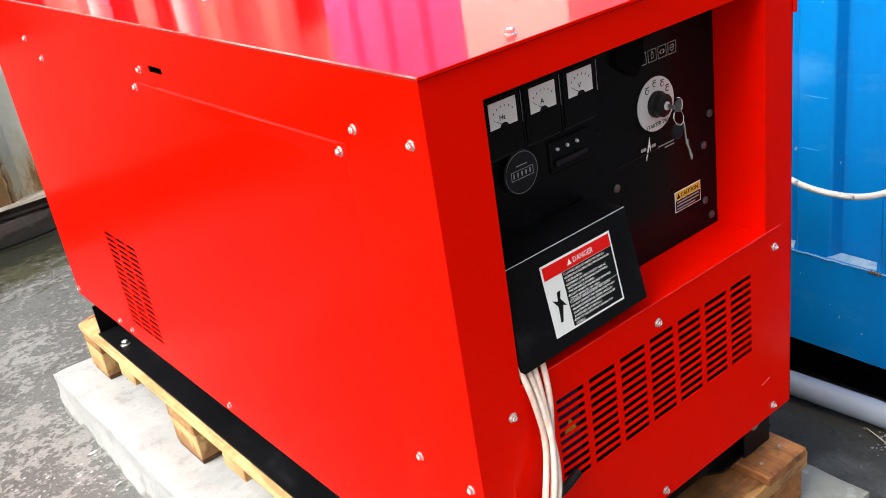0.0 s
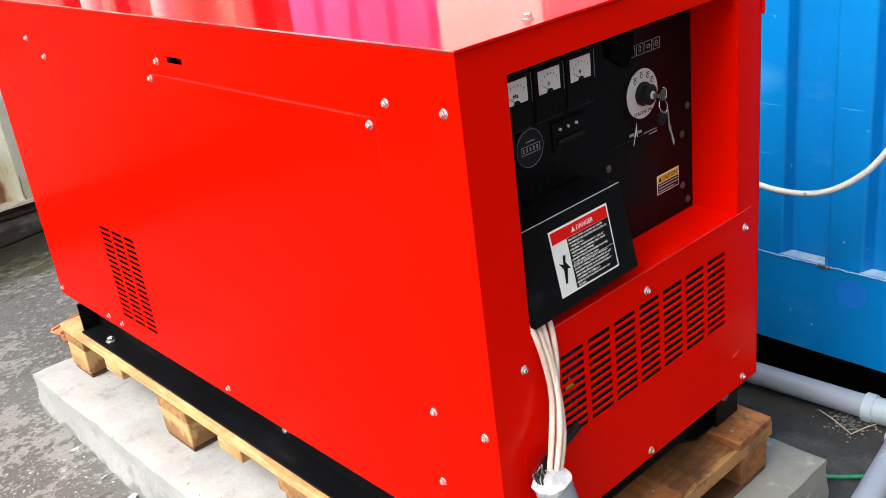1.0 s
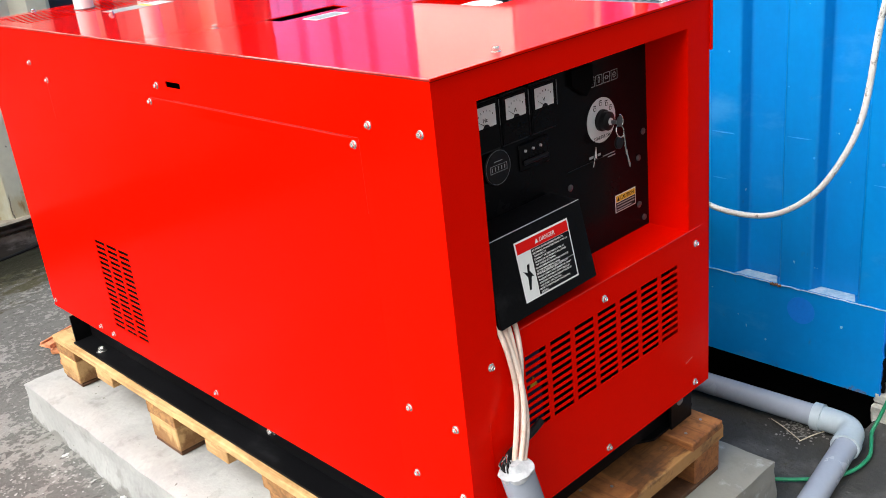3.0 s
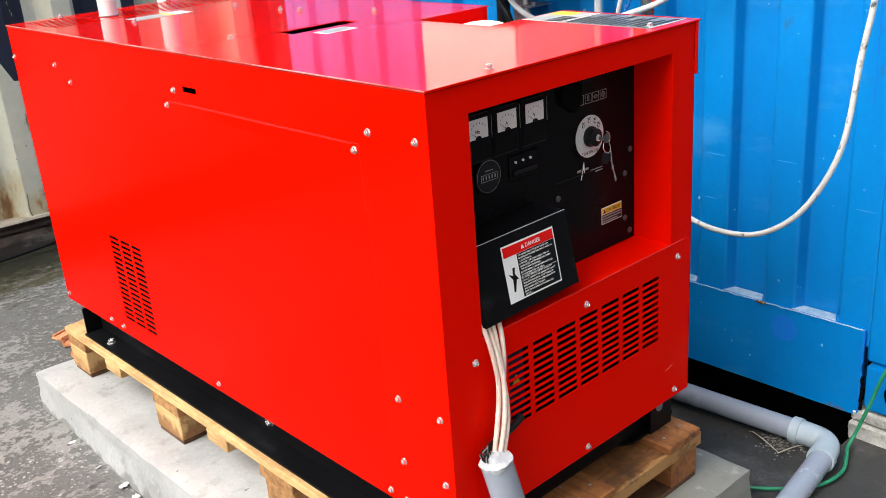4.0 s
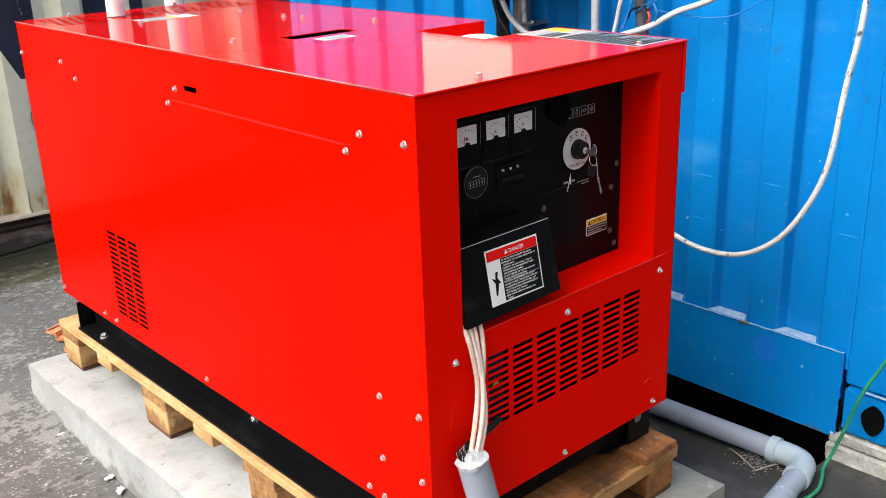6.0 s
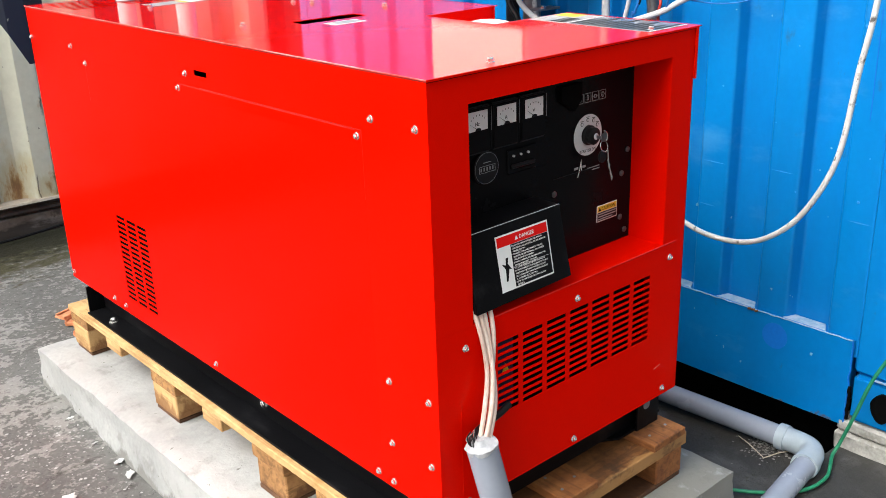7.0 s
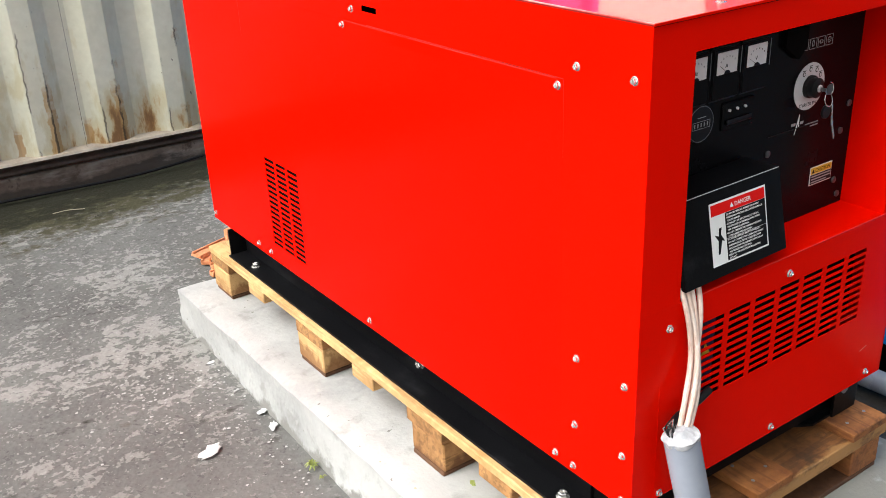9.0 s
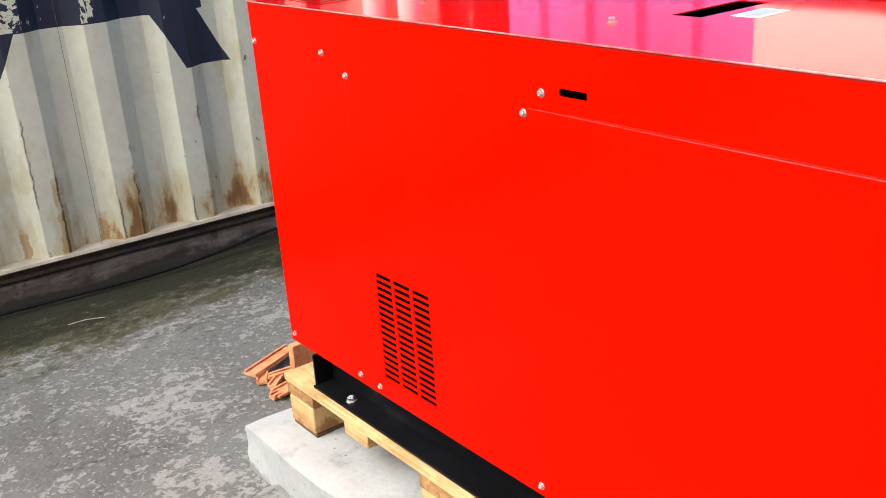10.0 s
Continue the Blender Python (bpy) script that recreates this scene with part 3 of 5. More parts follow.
def sheet(axis, at, u, v, holes=(), thick=0.002):
    """A sheet of metal in the plane axis = at, over ranges u and v of the other two axes, pierced by rectangles; it is thick towards +axis."""
    us = sorted({*u, *(h[k] for h in holes for k in (0, 1))})
    vs = sorted({*v, *(h[k] for h in holes for k in (2, 3))})
    bm = bmesh.new()
    grid = {}

    def vert(i, j, d):
        if (i, j, d) not in grid:
            q = [us[i], vs[j]]
            q.insert("xyz".index(axis), at + d * thick)
            grid[i, j, d] = bm.verts.new(q)
        return grid[i, j, d]

    def solid(i, j):
        if not (0 <= i < len(us) - 1 and 0 <= j < len(vs) - 1):
            return False
        cu, cv = (us[i] + us[i + 1]) / 2, (vs[j] + vs[j + 1]) / 2
        return not any(h[0] < cu < h[1] and h[2] < cv < h[3] for h in holes)

    for i in range(len(us) - 1):
        for j in range(len(vs) - 1):
            if not solid(i, j):
                continue
            c = ((i, j), (i + 1, j), (i + 1, j + 1), (i, j + 1))
            bm.faces.new([vert(*q, 0) for q in c])
            bm.faces.new([vert(*q, 1) for q in reversed(c)])
            for k, (di, dj) in enumerate(((0, -1), (1, 0), (0, 1), (-1, 0))):
                if not solid(i + di, j + dj):
                    a, b = c[k], c[(k + 1) % 4]
                    bm.faces.new((vert(*a, 0), vert(*a, 1), vert(*b, 1), vert(*b, 0)))
    return bm


def prism(outline, axis, a, b, bm=None):
    """An outline of (u, v) drawn out along an axis from a to b."""
    bm2 = bmesh.new()
    k = "xyz".index(axis)

    def put(p, d):
        q = list(p)
        q.insert(k, d)
        return bm2.verts.new(q)

    lo, hi = [put(p, a) for p in outline], [put(p, b) for p in outline]
    bm2.faces.new(lo)
    bm2.faces.new(hi[::-1])
    for i in range(len(lo)):
        j = (i + 1) % len(lo)
        bm2.faces.new((lo[i], hi[i], hi[j], lo[j]))
    return merge(bm, bm2)


def letters_mesh(name, text, size, m, mat, parent, label="", depth=0.0, spacing=1.0, align="LEFT", width=1.0):
    """Lettering in the built-in font as a mesh under its parent, in the plane of m."""
    c = bpy.data.curves.new(name, "FONT")
    c.body, c.size, c.extrude, c.space_character, c.align_x = text, size, 0.00015, spacing, align
    c.resolution_u = 2
    tmp = bpy.data.objects.new("tmp", c)
    scene.collection.objects.link(tmp)
    bpy.context.view_layer.update()
    mesh = bpy.data.meshes.new_from_object(tmp.evaluated_get(bpy.context.evaluated_depsgraph_get()))
    bpy.data.objects.remove(tmp)
    mesh.transform(Matrix.Translation(-BASE[parent]) @ m @ Matrix.Diagonal((width, 1, 1, 1)))
    mesh.materials.clear()
    mesh.materials.append(mat)
    ob = new(name, mesh)
    ob.parent = parent
    BASE[ob] = BASE[parent]
    if label:
        ob["label"] = label
    return ob


def corrugated(axis_len, outer, inner, flank, depth, height0, height1, thick=0.004, round=0.006):
    """A corrugated sheet along +x from 0 to axis_len, its folds rounded; its outer faces lie at y = 0, its troughs at y = depth."""
    corners, x = [], 0.0
    while x < axis_len:
        for w, y in ((outer, 0), (flank, 0), (inner, depth), (flank, depth)):
            corners.append(Vector((x, y)))
            x += w
    corners.append(Vector((x, 0)))
    profile = [corners[0]]
    for a, q, b in zip(corners, corners[1:], corners[2:]):
        r = min(round, 0.48 * (a - q).length, 0.48 * (b - q).length)
        s, e = q + (a - q).normalized() * r, q + (b - q).normalized() * r
        profile += [s * (1 - t) ** 2 + q * 2 * t * (1 - t) + e * t * t for t in (0, 0.2, 0.4, 0.6, 0.8, 1)]
    profile.append(corners[-1])
    bm = bmesh.new()
    rows = []
    for dz in (height0, height1):
        for dy in (0, thick):
            rows.append([bm.verts.new((q.x, q.y + dy, dz)) for q in profile])
    a, b, c, d = rows
    for i in range(len(profile) - 1):
        bm.faces.new((a[i], a[i + 1], c[i + 1], c[i]))
        bm.faces.new((b[i + 1], b[i], d[i], d[i + 1]))
        for cut in (bm.faces.new((a[i], b[i], b[i + 1], a[i + 1])), bm.faces.new((c[i + 1], d[i + 1], d[i], c[i]))):
            for e in cut.edges:
                e.smooth = False
    return bm


# ---- ground and added walls ----
def ground():
    near = list(np.linspace(-3.0, 4.0, 71))
    out = [-400, -120, -40, -15, -7], [7, 15, 40, 120, 400]
    xs = sorted({*out[0], *near, 1.172, 1.180, *out[1]})
    ys = sorted({*out[0], *near, -0.110, -0.104, *out[1]})

    def height(x, y):
        if 1.175 < x < 3.5 and -0.107 < y < 2.18:
            return -0.16
        return -0.004 + (0.010 * noise.noise((x * 0.9, y * 0.9, 0)) - 0.004 if abs(x) < 5 and abs(y) < 5 else 0)

    bm = bmesh.new()
    grid = [[bm.verts.new((x, y, height(x, y))) for y in ys] for x in xs]
    for i in range(len(xs) - 1):
        for j in range(len(ys) - 1):
            bm.faces.new((grid[i][j], grid[i + 1][j], grid[i + 1][j + 1], grid[i][j + 1]))
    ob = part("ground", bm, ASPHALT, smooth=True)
    return tagged(ob, "worn grey yard surface with pale crusted patches", "ground", kind="structure")


ground()
# Two unseen walls, added to keep open sky out of the red paint's reflections.
tagged(part("wall_west", box(-14.3, -14.0, -14, 12, -0.02, 3.2, 0.01), PLASTER), "plain grey wall added out of view to dim reflections", "wall", kind="structure")
tagged(part("wall_south", box(-14.0, 12, -14.3, -14.0, -0.02, 3.2, 0.01), PLASTER), "plain grey wall added out of view to dim reflections", "wall", kind="structure")


# ---- cream shipping container ----
def cream_container():
    c = thing("shipping_container", (0, 3.15, 0), "cream corrugated shipping container with rust runs and navy lettering shapes", "container")
    start = START
    bm = corrugated(7.05, 0.078, 0.078, 0.058, 0.044, 0.14, 2.45, round=0.0025)
    bmesh.ops.translate(bm, verts=bm.verts, vec=(start, 3.165, 0))
    part("wall", bm, CREAM, c, smooth=True)
    part("wall_seam", rod((0.078, 3.1640, 0.15), (0.078, 3.1640, 2.4), 0.0008, seg=6), RAIL, c, "thin dark joint in the sheet")
    part("bottom_rail", prism([(3.160, -0.015), (3.205, -0.015), (3.205, 0.083), (3.168, 0.078), (3.164, 0.020)], "x", start, 3.70), RAIL, c, "grey steel bottom rail with black mud")
    part("rail_web", prism([(3.176, 0.084), (3.21, 0.084), (3.21, 0.131), (3.186, 0.131), (3.186, 0.112), (3.172, 0.104), (3.168, 0.094)], "x", start, 3.70), RAIL_BROWN, c, "brown grimed steel web, darkened for the shade under the ledge")
    part("rail_lip", prism([(3.146, 0.134), (3.21, 0.134), (3.21, 0.147), (3.150, 0.144)], "x", start, 3.70), LIP, c, "weathered cream ledge")
    part("sill", box(start, 3.70, 3.216, 3.26, -0.02, 0.13), DARK, c)
    part("top_rail", box(start, 3.70, 3.16, 3.24, 2.45, 2.56, 0.008), CREAM, c)
    part("corner_post", box(3.70, 3.84, 3.158, 3.3, 0.0, 2.56, 0.012), CREAM, c)
    part("roof", box(start, 3.70, 3.16, 5.5, 2.5, 2.55), CREAM, c)
    c.rotation_euler.z = radians(-4.0)


cream_container()
bm = tube([(-3.0, 3.33, 0.012), (-1.2, 3.19, 0.012), (-0.3, 3.125, 0.012), (0.2, 3.07, 0.013), (0.5, 3.06, 0.03), (0.75, 3.06, 0.05), (1.1, 3.03, 0.012)], 0.0065, 8, 10)
tagged(part("cable", bm, RUBBER, smooth=True), "black cable lying along the container foot", "cable")


# ---- blue shipping container ----
def blue_container():
    c = thing("shipping_container", (1.26, 1.0, 0), "bright blue painted corrugated shipping container raised off the ground", "container")
    bm = corrugated(2.28, 0.084, 0.093, 0.012, 0.036, 0.24, 2.45, round=0.008)
    bmesh.ops.rotate(bm, verts=bm.verts, cent=(0, 0, 0), matrix=Matrix.Rotation(radians(-90), 3, "Z"))
    bmesh.ops.translate(bm, verts=bm.verts, vec=(1.262, 2.1688, 0))
    part("wall", bm, BLUE, c, smooth=True)
    plate = sheet("x", 1.249, (-0.118, 2.19), (0.048, 0.288), (), 0.008)
    for v in plate.verts:
        v.co.z += 0.0016 * noise.noise((0, v.co.y * 9, v.co.z * 3)) + (0.02 * max(0, 0.1 - v.co.y) if v.co.z < 0.1 else 0)
    part("patch_plate", plate, BLUE, c, "flat blue steel plate welded over the rail")
    part("bottom_rail", box(1.258, 1.33, -0.10, 2.19, 0.09, 0.284, 0.004), BLUE, c)
    part("corner_post", box(1.258, 1.42, -0.36, -0.1215, 0.2015, 2.5, 0.008), BLUE, c)
    part("casting_ledge", box(1.2495, 1.2585, -0.30, -0.175, 0.1992, 0.2008), PALE, c, "pale bare top of the corner casting")
    bm = box(1.25, 1.41, -0.345, -0.127, 0.072, 0.199, 0.009, seg=2)
    part("end_post", box(1.259, 1.34, 2.171, 2.23, 0.09, 2.5, 0.006), BLUE, c)
    part("corner_casting", bm, BLUE, c)
    # No opening is cut: the hole's dark inside is a near-black disc.
    bm = bmesh.new()
    bmesh.ops.create_cone(bm, segments=28, radius1=0.038, radius2=0.038, depth=0.012, cap_ends=True, matrix=Matrix.Translation((1.2475, -0.208, 0.136)) @ Matrix.Rotation(radians(90), 4, "Y") @ Matrix.Diagonal((1, 0.72, 1, 1)))
    for v in bm.verts:
        v.co.y += 0.004 * noise.noise((0, v.co.y * 40, v.co.z * 40))
        v.co.z += 0.004 * noise.noise((5, v.co.y * 40, v.co.z * 40))
    part("lifting_hole", bm, DARK, c, "near-black oval disc painting the shade in the lifting hole")
    part("top_rail", box(1.258, 1.33, -0.36, 2.19, 2.45, 2.56, 0.006), BLUE, c)
    part("roof", box(1.26, 3.6, -0.36, 2.19, 2.5, 2.54), BLUE, c)
    part("end_wall", box(1.34, 3.6, 2.19, 2.23, 0.17, 2.5), BLUE, c)
    part("end_wall", box(1.41, 3.6, -0.34, -0.3, 0.17, 2.5), BLUE, c)
    # Near-black floor and an unseen beam, added to keep the underside dark.
    part("floor", box(1.335, 3.6, -0.12, 2.19, 0.12, 0.17), DARK, c)
    part("floor_beam", box(1.42, 1.5, -0.10, 2.19, -0.17, 0.119), DARK, c)
    bead = [(1.2485 + 0.001 * noise.noise((0, 60 * q, 0)), q, 0.2885 + 0.0022 * noise.noise((3, 45 * q, 0))) for q in np.linspace(-0.116, 0.60, 60)]
    part("weld_bead", tube(bead, 0.0015, 6, 2), PALE, c, "pale flaking weld along the plate edge", smooth=True)
    bead = [(1.2485, -0.1175 + 0.004 * noise.noise((1, 40 * q, 0)), q) for q in np.linspace(0.06, 0.287, 26)]
    part("weld_bead", tube(bead, 0.0024, 6, 2), BLUE_DARK, c, "ragged weld down the plate end", smooth=True)
    gap = [(1.2478, -0.1235 + 0.005 * noise.noise((2, 55 * q, 0)), q) for q in np.linspace(0.072, 0.165, 22)]
    part("torn_gap", tube(gap, 0.0042, 6, 2), DARK, c, "ragged dark gap at the plate end", smooth=True)
    bm = bmesh.new()
    for k in range(7):
        y, z = 0.148 + 0.0042 * k, 0.287 + 0.004 * noise.noise((k * 1.7, 0, 0))
        bmesh.ops.create_icosphere(bm, subdivisions=1, radius=0.0038 + 0.0012 * noise.noise((0, k * 2.3, 0)), matrix=Matrix.Translation((1.2478, y, z)))
    part("rust_spot", bm, RUST, c, "dark rusty lump on the weld")
    for y0, y1, z in ((0.286, 0.352, 0.661), (0.088, 0.152, 0.672), (0.306, 0.354, 0.540), (-0.118, -0.060, 0.585)):
        part("scuff", prism([(y0, z), ((y0 + y1) / 2, z - 0.0014), (y1, z + 0.001), ((y0 + y1) / 2, z + 0.0018)], "x", 1.2612, 1.2619), SCUFF, c, "pale crease in the blue paint")
    for y, z, r in ((-0.050, 1.045, 0.0036), (0.306, 0.865, 0.0028), (0.081, 0.628, 0.003), (-0.046, 0.866, 0.0022), (0.150, 0.793, 0.002), (-0.095, 0.745, 0.0024), (-0.080, 0.636, 0.004)):
        part("bare_spot", lathe([(r, 0), (r * 0.7, 0.0008)], (1.2618, y, z), "X", 7), SCUFF, c, "small pale chip in the blue paint")
    part("scratch", prism([(-0.0850, 0.833), (-0.0825, 0.835), (-0.0815, 1.085), (-0.0832, 1.085)], "x", 1.2612, 1.2619), BLUE_DARK, c, "long dark scratch in the blue paint")
    part("round_mark", lathe([(0.036, 0), (0.036, 0.0006)], (1.249, 0.092, 0.232), "X", 28), BLUE_DARK, c, "round darker blue touch-up patch")
    for k in range(10):
        y = 0.220 + 0.201 * (k - 1)
        part("ledge", prism([(1.2575, y - 0.058), (1.2575, y + 0.060), (1.2935, y + 0.044), (1.2935, y - 0.040)], "z", 0.2845, 0.2885), PALE, c, "pale bare ledge under the corrugation")


blue_container()
bm = box(1.243, 1.60, -0.42, -0.100, -0.02, 0.034, 0.006)
merge(bm, box(1.247, 1.60, -0.42, -0.102, 0.036, 0.068, 0.006))
bmesh.ops.subdivide_edges(bm, edges=bm.edges[:], cuts=9, use_grid_fill=True)
for v in bm.verts:
    v.co += Vector((noise.noise(v.co * 45), noise.noise(v.co * 45 + Vector((5, 0, 0))), 0.5 * noise.noise(v.co * 60))) * 0.004
tagged(part("concrete_block", bm, WHITE_BLOCK), "limewashed concrete block under the container corner", "block")


# ---- beige cabinet with its conduits ----
def cabinet():
    c = thing("electrical_cabinet", (1.262, 0.87, 1.22), "plain pale beige metal electrical cabinet on the blue wall", "cabinet")
    part("body", box(0.935, 1.262, 0.69, 1.05, 1.20, 1.85, 0.004), BEIGE, c)
    part("door", box(0.920, 0.934, 0.692, 1.048, 1.203, 1.847, 0.003), BEIGE, c)


cabinet()


def strip(name, pts, r, mat, label, cat="cable", seg=10):
    return tagged(part(name, tube(pts, r, seg), mat, smooth=True), label, cat)


strip("hose", [(1.17, -0.135, 1.9), (1.16, -0.128, 1.4), (1.15, -0.119, 1.119), (1.15, -0.097, 0.963), (1.15, -0.075, 0.782), (1.15, -0.031, 0.667), (1.15, 0.033, 0.576), (1.15, 0.12, 0.517), (1.15, 0.216, 0.501), (1.15, 0.319, 0.518), (1.16, 0.45, 0.58), (1.18, 0.7, 0.75), (1.2, 0.9, 1.0), (1.2, 0.9, 1.25)], 0.0069, HOSE, "long white hose hanging in a loop by the blue wall", "hose")
strip("conduit", [(1.2, 1.0, 0.3), (1.2, 1.0, 0.8), (1.2, 0.995, 1.21)], 0.02, RUBBER, "black vertical conduit on the blue wall", "conduit", 14)
strip("post", [(1.215, 0.935, 0.3), (1.215, 0.935, 0.8), (1.215, 0.935, 1.21)], 0.026, STEEL, "grey steel tube by the blue wall", "pipe", 16)
strip("conduit", [(1.2, 0.64, 0.5), (1.2, 0.645, 0.9), (1.2, 0.65, 1.5), (1.2, 0.65, 2.4)], 0.011, HOSE_CLEAN, "thin white conduit on the blue wall", "conduit")
strip("cable", [(1.19, 0.60, 0.6), (1.19, 0.585, 0.95), (1.19, 0.56, 1.08), (1.2, 0.53, 1.3), (1.2, 0.52, 2.3)], 0.0062, HOSE_CLEAN, "thin white cable on the blue wall")
strip("cable", [(1.2, 0.575, 0.6), (1.2, 0.56, 1.0), (1.2, 0.548, 1.04), (1.2, 0.520, 1.13), (1.2, 0.50, 1.3)], 0.0034, BLUE_WIRE, "thin blue cable by the blue wall")
strip("pipe", [(1.19, 0.465, 0.3), (1.19, 0.472, 0.8), (1.19, 0.480, 1.03), (1.19, 0.493, 1.13), (1.19, 0.53, 1.5), (1.19, 0.60, 2.4)], 0.016, STEEL_DARK, "dark steel pipe by the blue wall", "pipe", 16)
strip("hose", [(1.2, 1.1, 1.3), (1.15, 0.95, 1.09), (1.13, 0.86, 1.02), (1.13, 0.75, 0.99), (1.13, 0.6, 1.0), (1.15, 0.5, 1.03), (1.16, 0.43, 1.055), (1.18, 0.37, 1.09), (1.2, 0.25, 1.14), (1.2, 0.0, 1.3)], 0.0078, HOSE_CLEAN, "white hose bent across the blue wall", "hose")
br = thing("pipe_clamp", (1.2, 0.88, 1.03), "small zinc clamp holding the tubes to the wall", "clamp")
part("strap", box(1.17, 1.258, 0.862, 0.905, 1.022, 1.028, 0.001), STEEL, br)
part("screw", lathe([(0.008, 0), (0.008, 0.006), (0.005, 0.009)], (1.19, 0.868, 1.028), "Z", 6), ZINC, br)
strip("cable", [(1.17, 0.448, 1.100), (1.165, 0.446, 1.088), (1.16, 0.438, 1.075), (1.162, 0.444, 1.058), (1.168, 0.450, 1.03)], 0.0036, RED_WIRE, "short red wire by the pipe")
strip("cable", [(1.172, 0.486, 1.085), (1.162, 0.455, 1.104), (1.16, 0.42, 1.118), (1.165, 0.39, 1.145)], 0.0022, BLUE_WIRE, "short blue wire by the pipe")
strip("cable", [(1.165, 0.452, 1.092), (1.16, 0.428, 1.108), (1.155, 0.413, 1.088), (1.16, 0.422, 1.058)], 0.0024, BLUE_WIRE, "blue wire bent over the hose")
strip("cable", [(1.175, 0.452, 1.094), (1.19, 0.39, 1.084), (1.2, 0.3, 1.078), (1.21, 0.22, 1.090), (1.21, 0.15, 1.13)], 0.0016, BLUE_WIRE, "thin loose blue wire on the wall")
strip("cable_tie", [(1.169, 0.512, 1.066), (1.166, 0.500, 1.088), (1.168, 0.475, 1.098), (1.162, 0.456, 1.097), (1.164, 0.444, 1.090)], 0.0027, RUBBER, "black tape tying the wires to the pipe", "tape", 8)
strip("cable", [(1.15, 1.02, 1.25), (1.15, 0.97, 1.06), (1.15, 0.93, 1.0), (1.16, 0.9, 0.9)], 0.009, RUBBER, "black cable sagging by the blue wall")
strip("cable", [(1.22, -0.265, 0.42), (1.20, -0.245, 0.340), (1.19, -0.201, 0.235), (1.19, -0.170, 0.128), (1.19, -0.143, 0.040), (1.165, -0.138, 0.010), (1.13, -0.152, 0.006), (1.074, -0.172, 0.006), (1.013, -0.170, 0.006), (0.955, -0.145, 0.006), (0.90, -0.09, 0.006), (0.86, -0.03, 0.006), (0.80, 0.1, 0.006)], 0.0046, GREEN, "green cable running down onto the yard")


# ---- plastic drain pipe ----
def drain():
    p = thing("drain_pipe", (1.12, 0.0, 0.0), "grey plastic drain pipe lying on the yard", "pipe")
    r = 0.0275
    part("long_pipe", rod((1.075, 0.95, r), (1.1295, -0.055, r), r, seg=28), PVC, p, smooth=True)
    part("short_pipe", rod((1.085, -0.122, r), (0.55, -0.196, r), r, seg=28), PVC, p, smooth=True)
    bm = tube([(1.128, -0.020, r), (1.1295, -0.055, r), (1.129, -0.076, r), (1.123, -0.097, r), (1.109, -0.111, r), (1.088, -0.119, r), (1.050, -0.1265, r)], r + 0.0025, 24, 5)
    part("elbow", bm, PVC_JOINT, p, "pale plastic elbow fitting", smooth=True)
    part("collar", rod((1.1265, -0.012, r), (1.1285, -0.034, r), r + 0.0065, seg=28), PVC_JOINT, p, smooth=True)
    part("collar", rod((1.066, -0.1235, r), (1.044, -0.1270, r), r + 0.0055, seg=28), PVC_JOINT, p, smooth=True)


drain()


# ---- concrete slab ----
def slab():
    bm = bmesh.new()
    bmesh.ops.create_cube(bm, size=1)
    bmesh.ops.subdivide_edges(bm, edges=bm.edges[:], cuts=31, use_grid_fill=True)
    for v in bm.verts:
        u, w, h = v.co.x + 0.5, v.co.y + 0.5, v.co.z + 0.5
        x, y, z = -0.110 + u * 0.897, -0.090 + w * 1.788, -0.03 + h * 0.155
        spread = (0.030 - 0.028 * w) * (1 - h) ** 1.5
        x += spread * min(0.2, 2 * u - 1)
        y += 0.3 * spread * (2 * w - 1)
        q = Vector((x * 3.2, y * 3.2, z * 7))
        side = 1 if min(u, 1 - u, w, 1 - w) < 0.001 else 0.15
        lump = 0.010 * noise.noise(q) + 0.004 * noise.noise(q * 4)
        x += lump * side * (1 if u > 0.5 else -1)
        y += lump * side * (1 if w > 0.5 else -1)
        rim = min(u * 0.888, (1 - u) * 0.888, w * 1.811, (1 - w) * 1.811)
        if h > 0.9:
            z -= 0.010 * max(0, 1 - rim / 0.03) ** 2 * (1 + 0.8 * noise.noise(q * 2))
            z += 0.0012 * noise.noise(q * 1.5)
        v.co = (x, y, z)
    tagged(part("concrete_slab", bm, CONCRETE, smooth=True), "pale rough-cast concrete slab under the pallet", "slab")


slab()


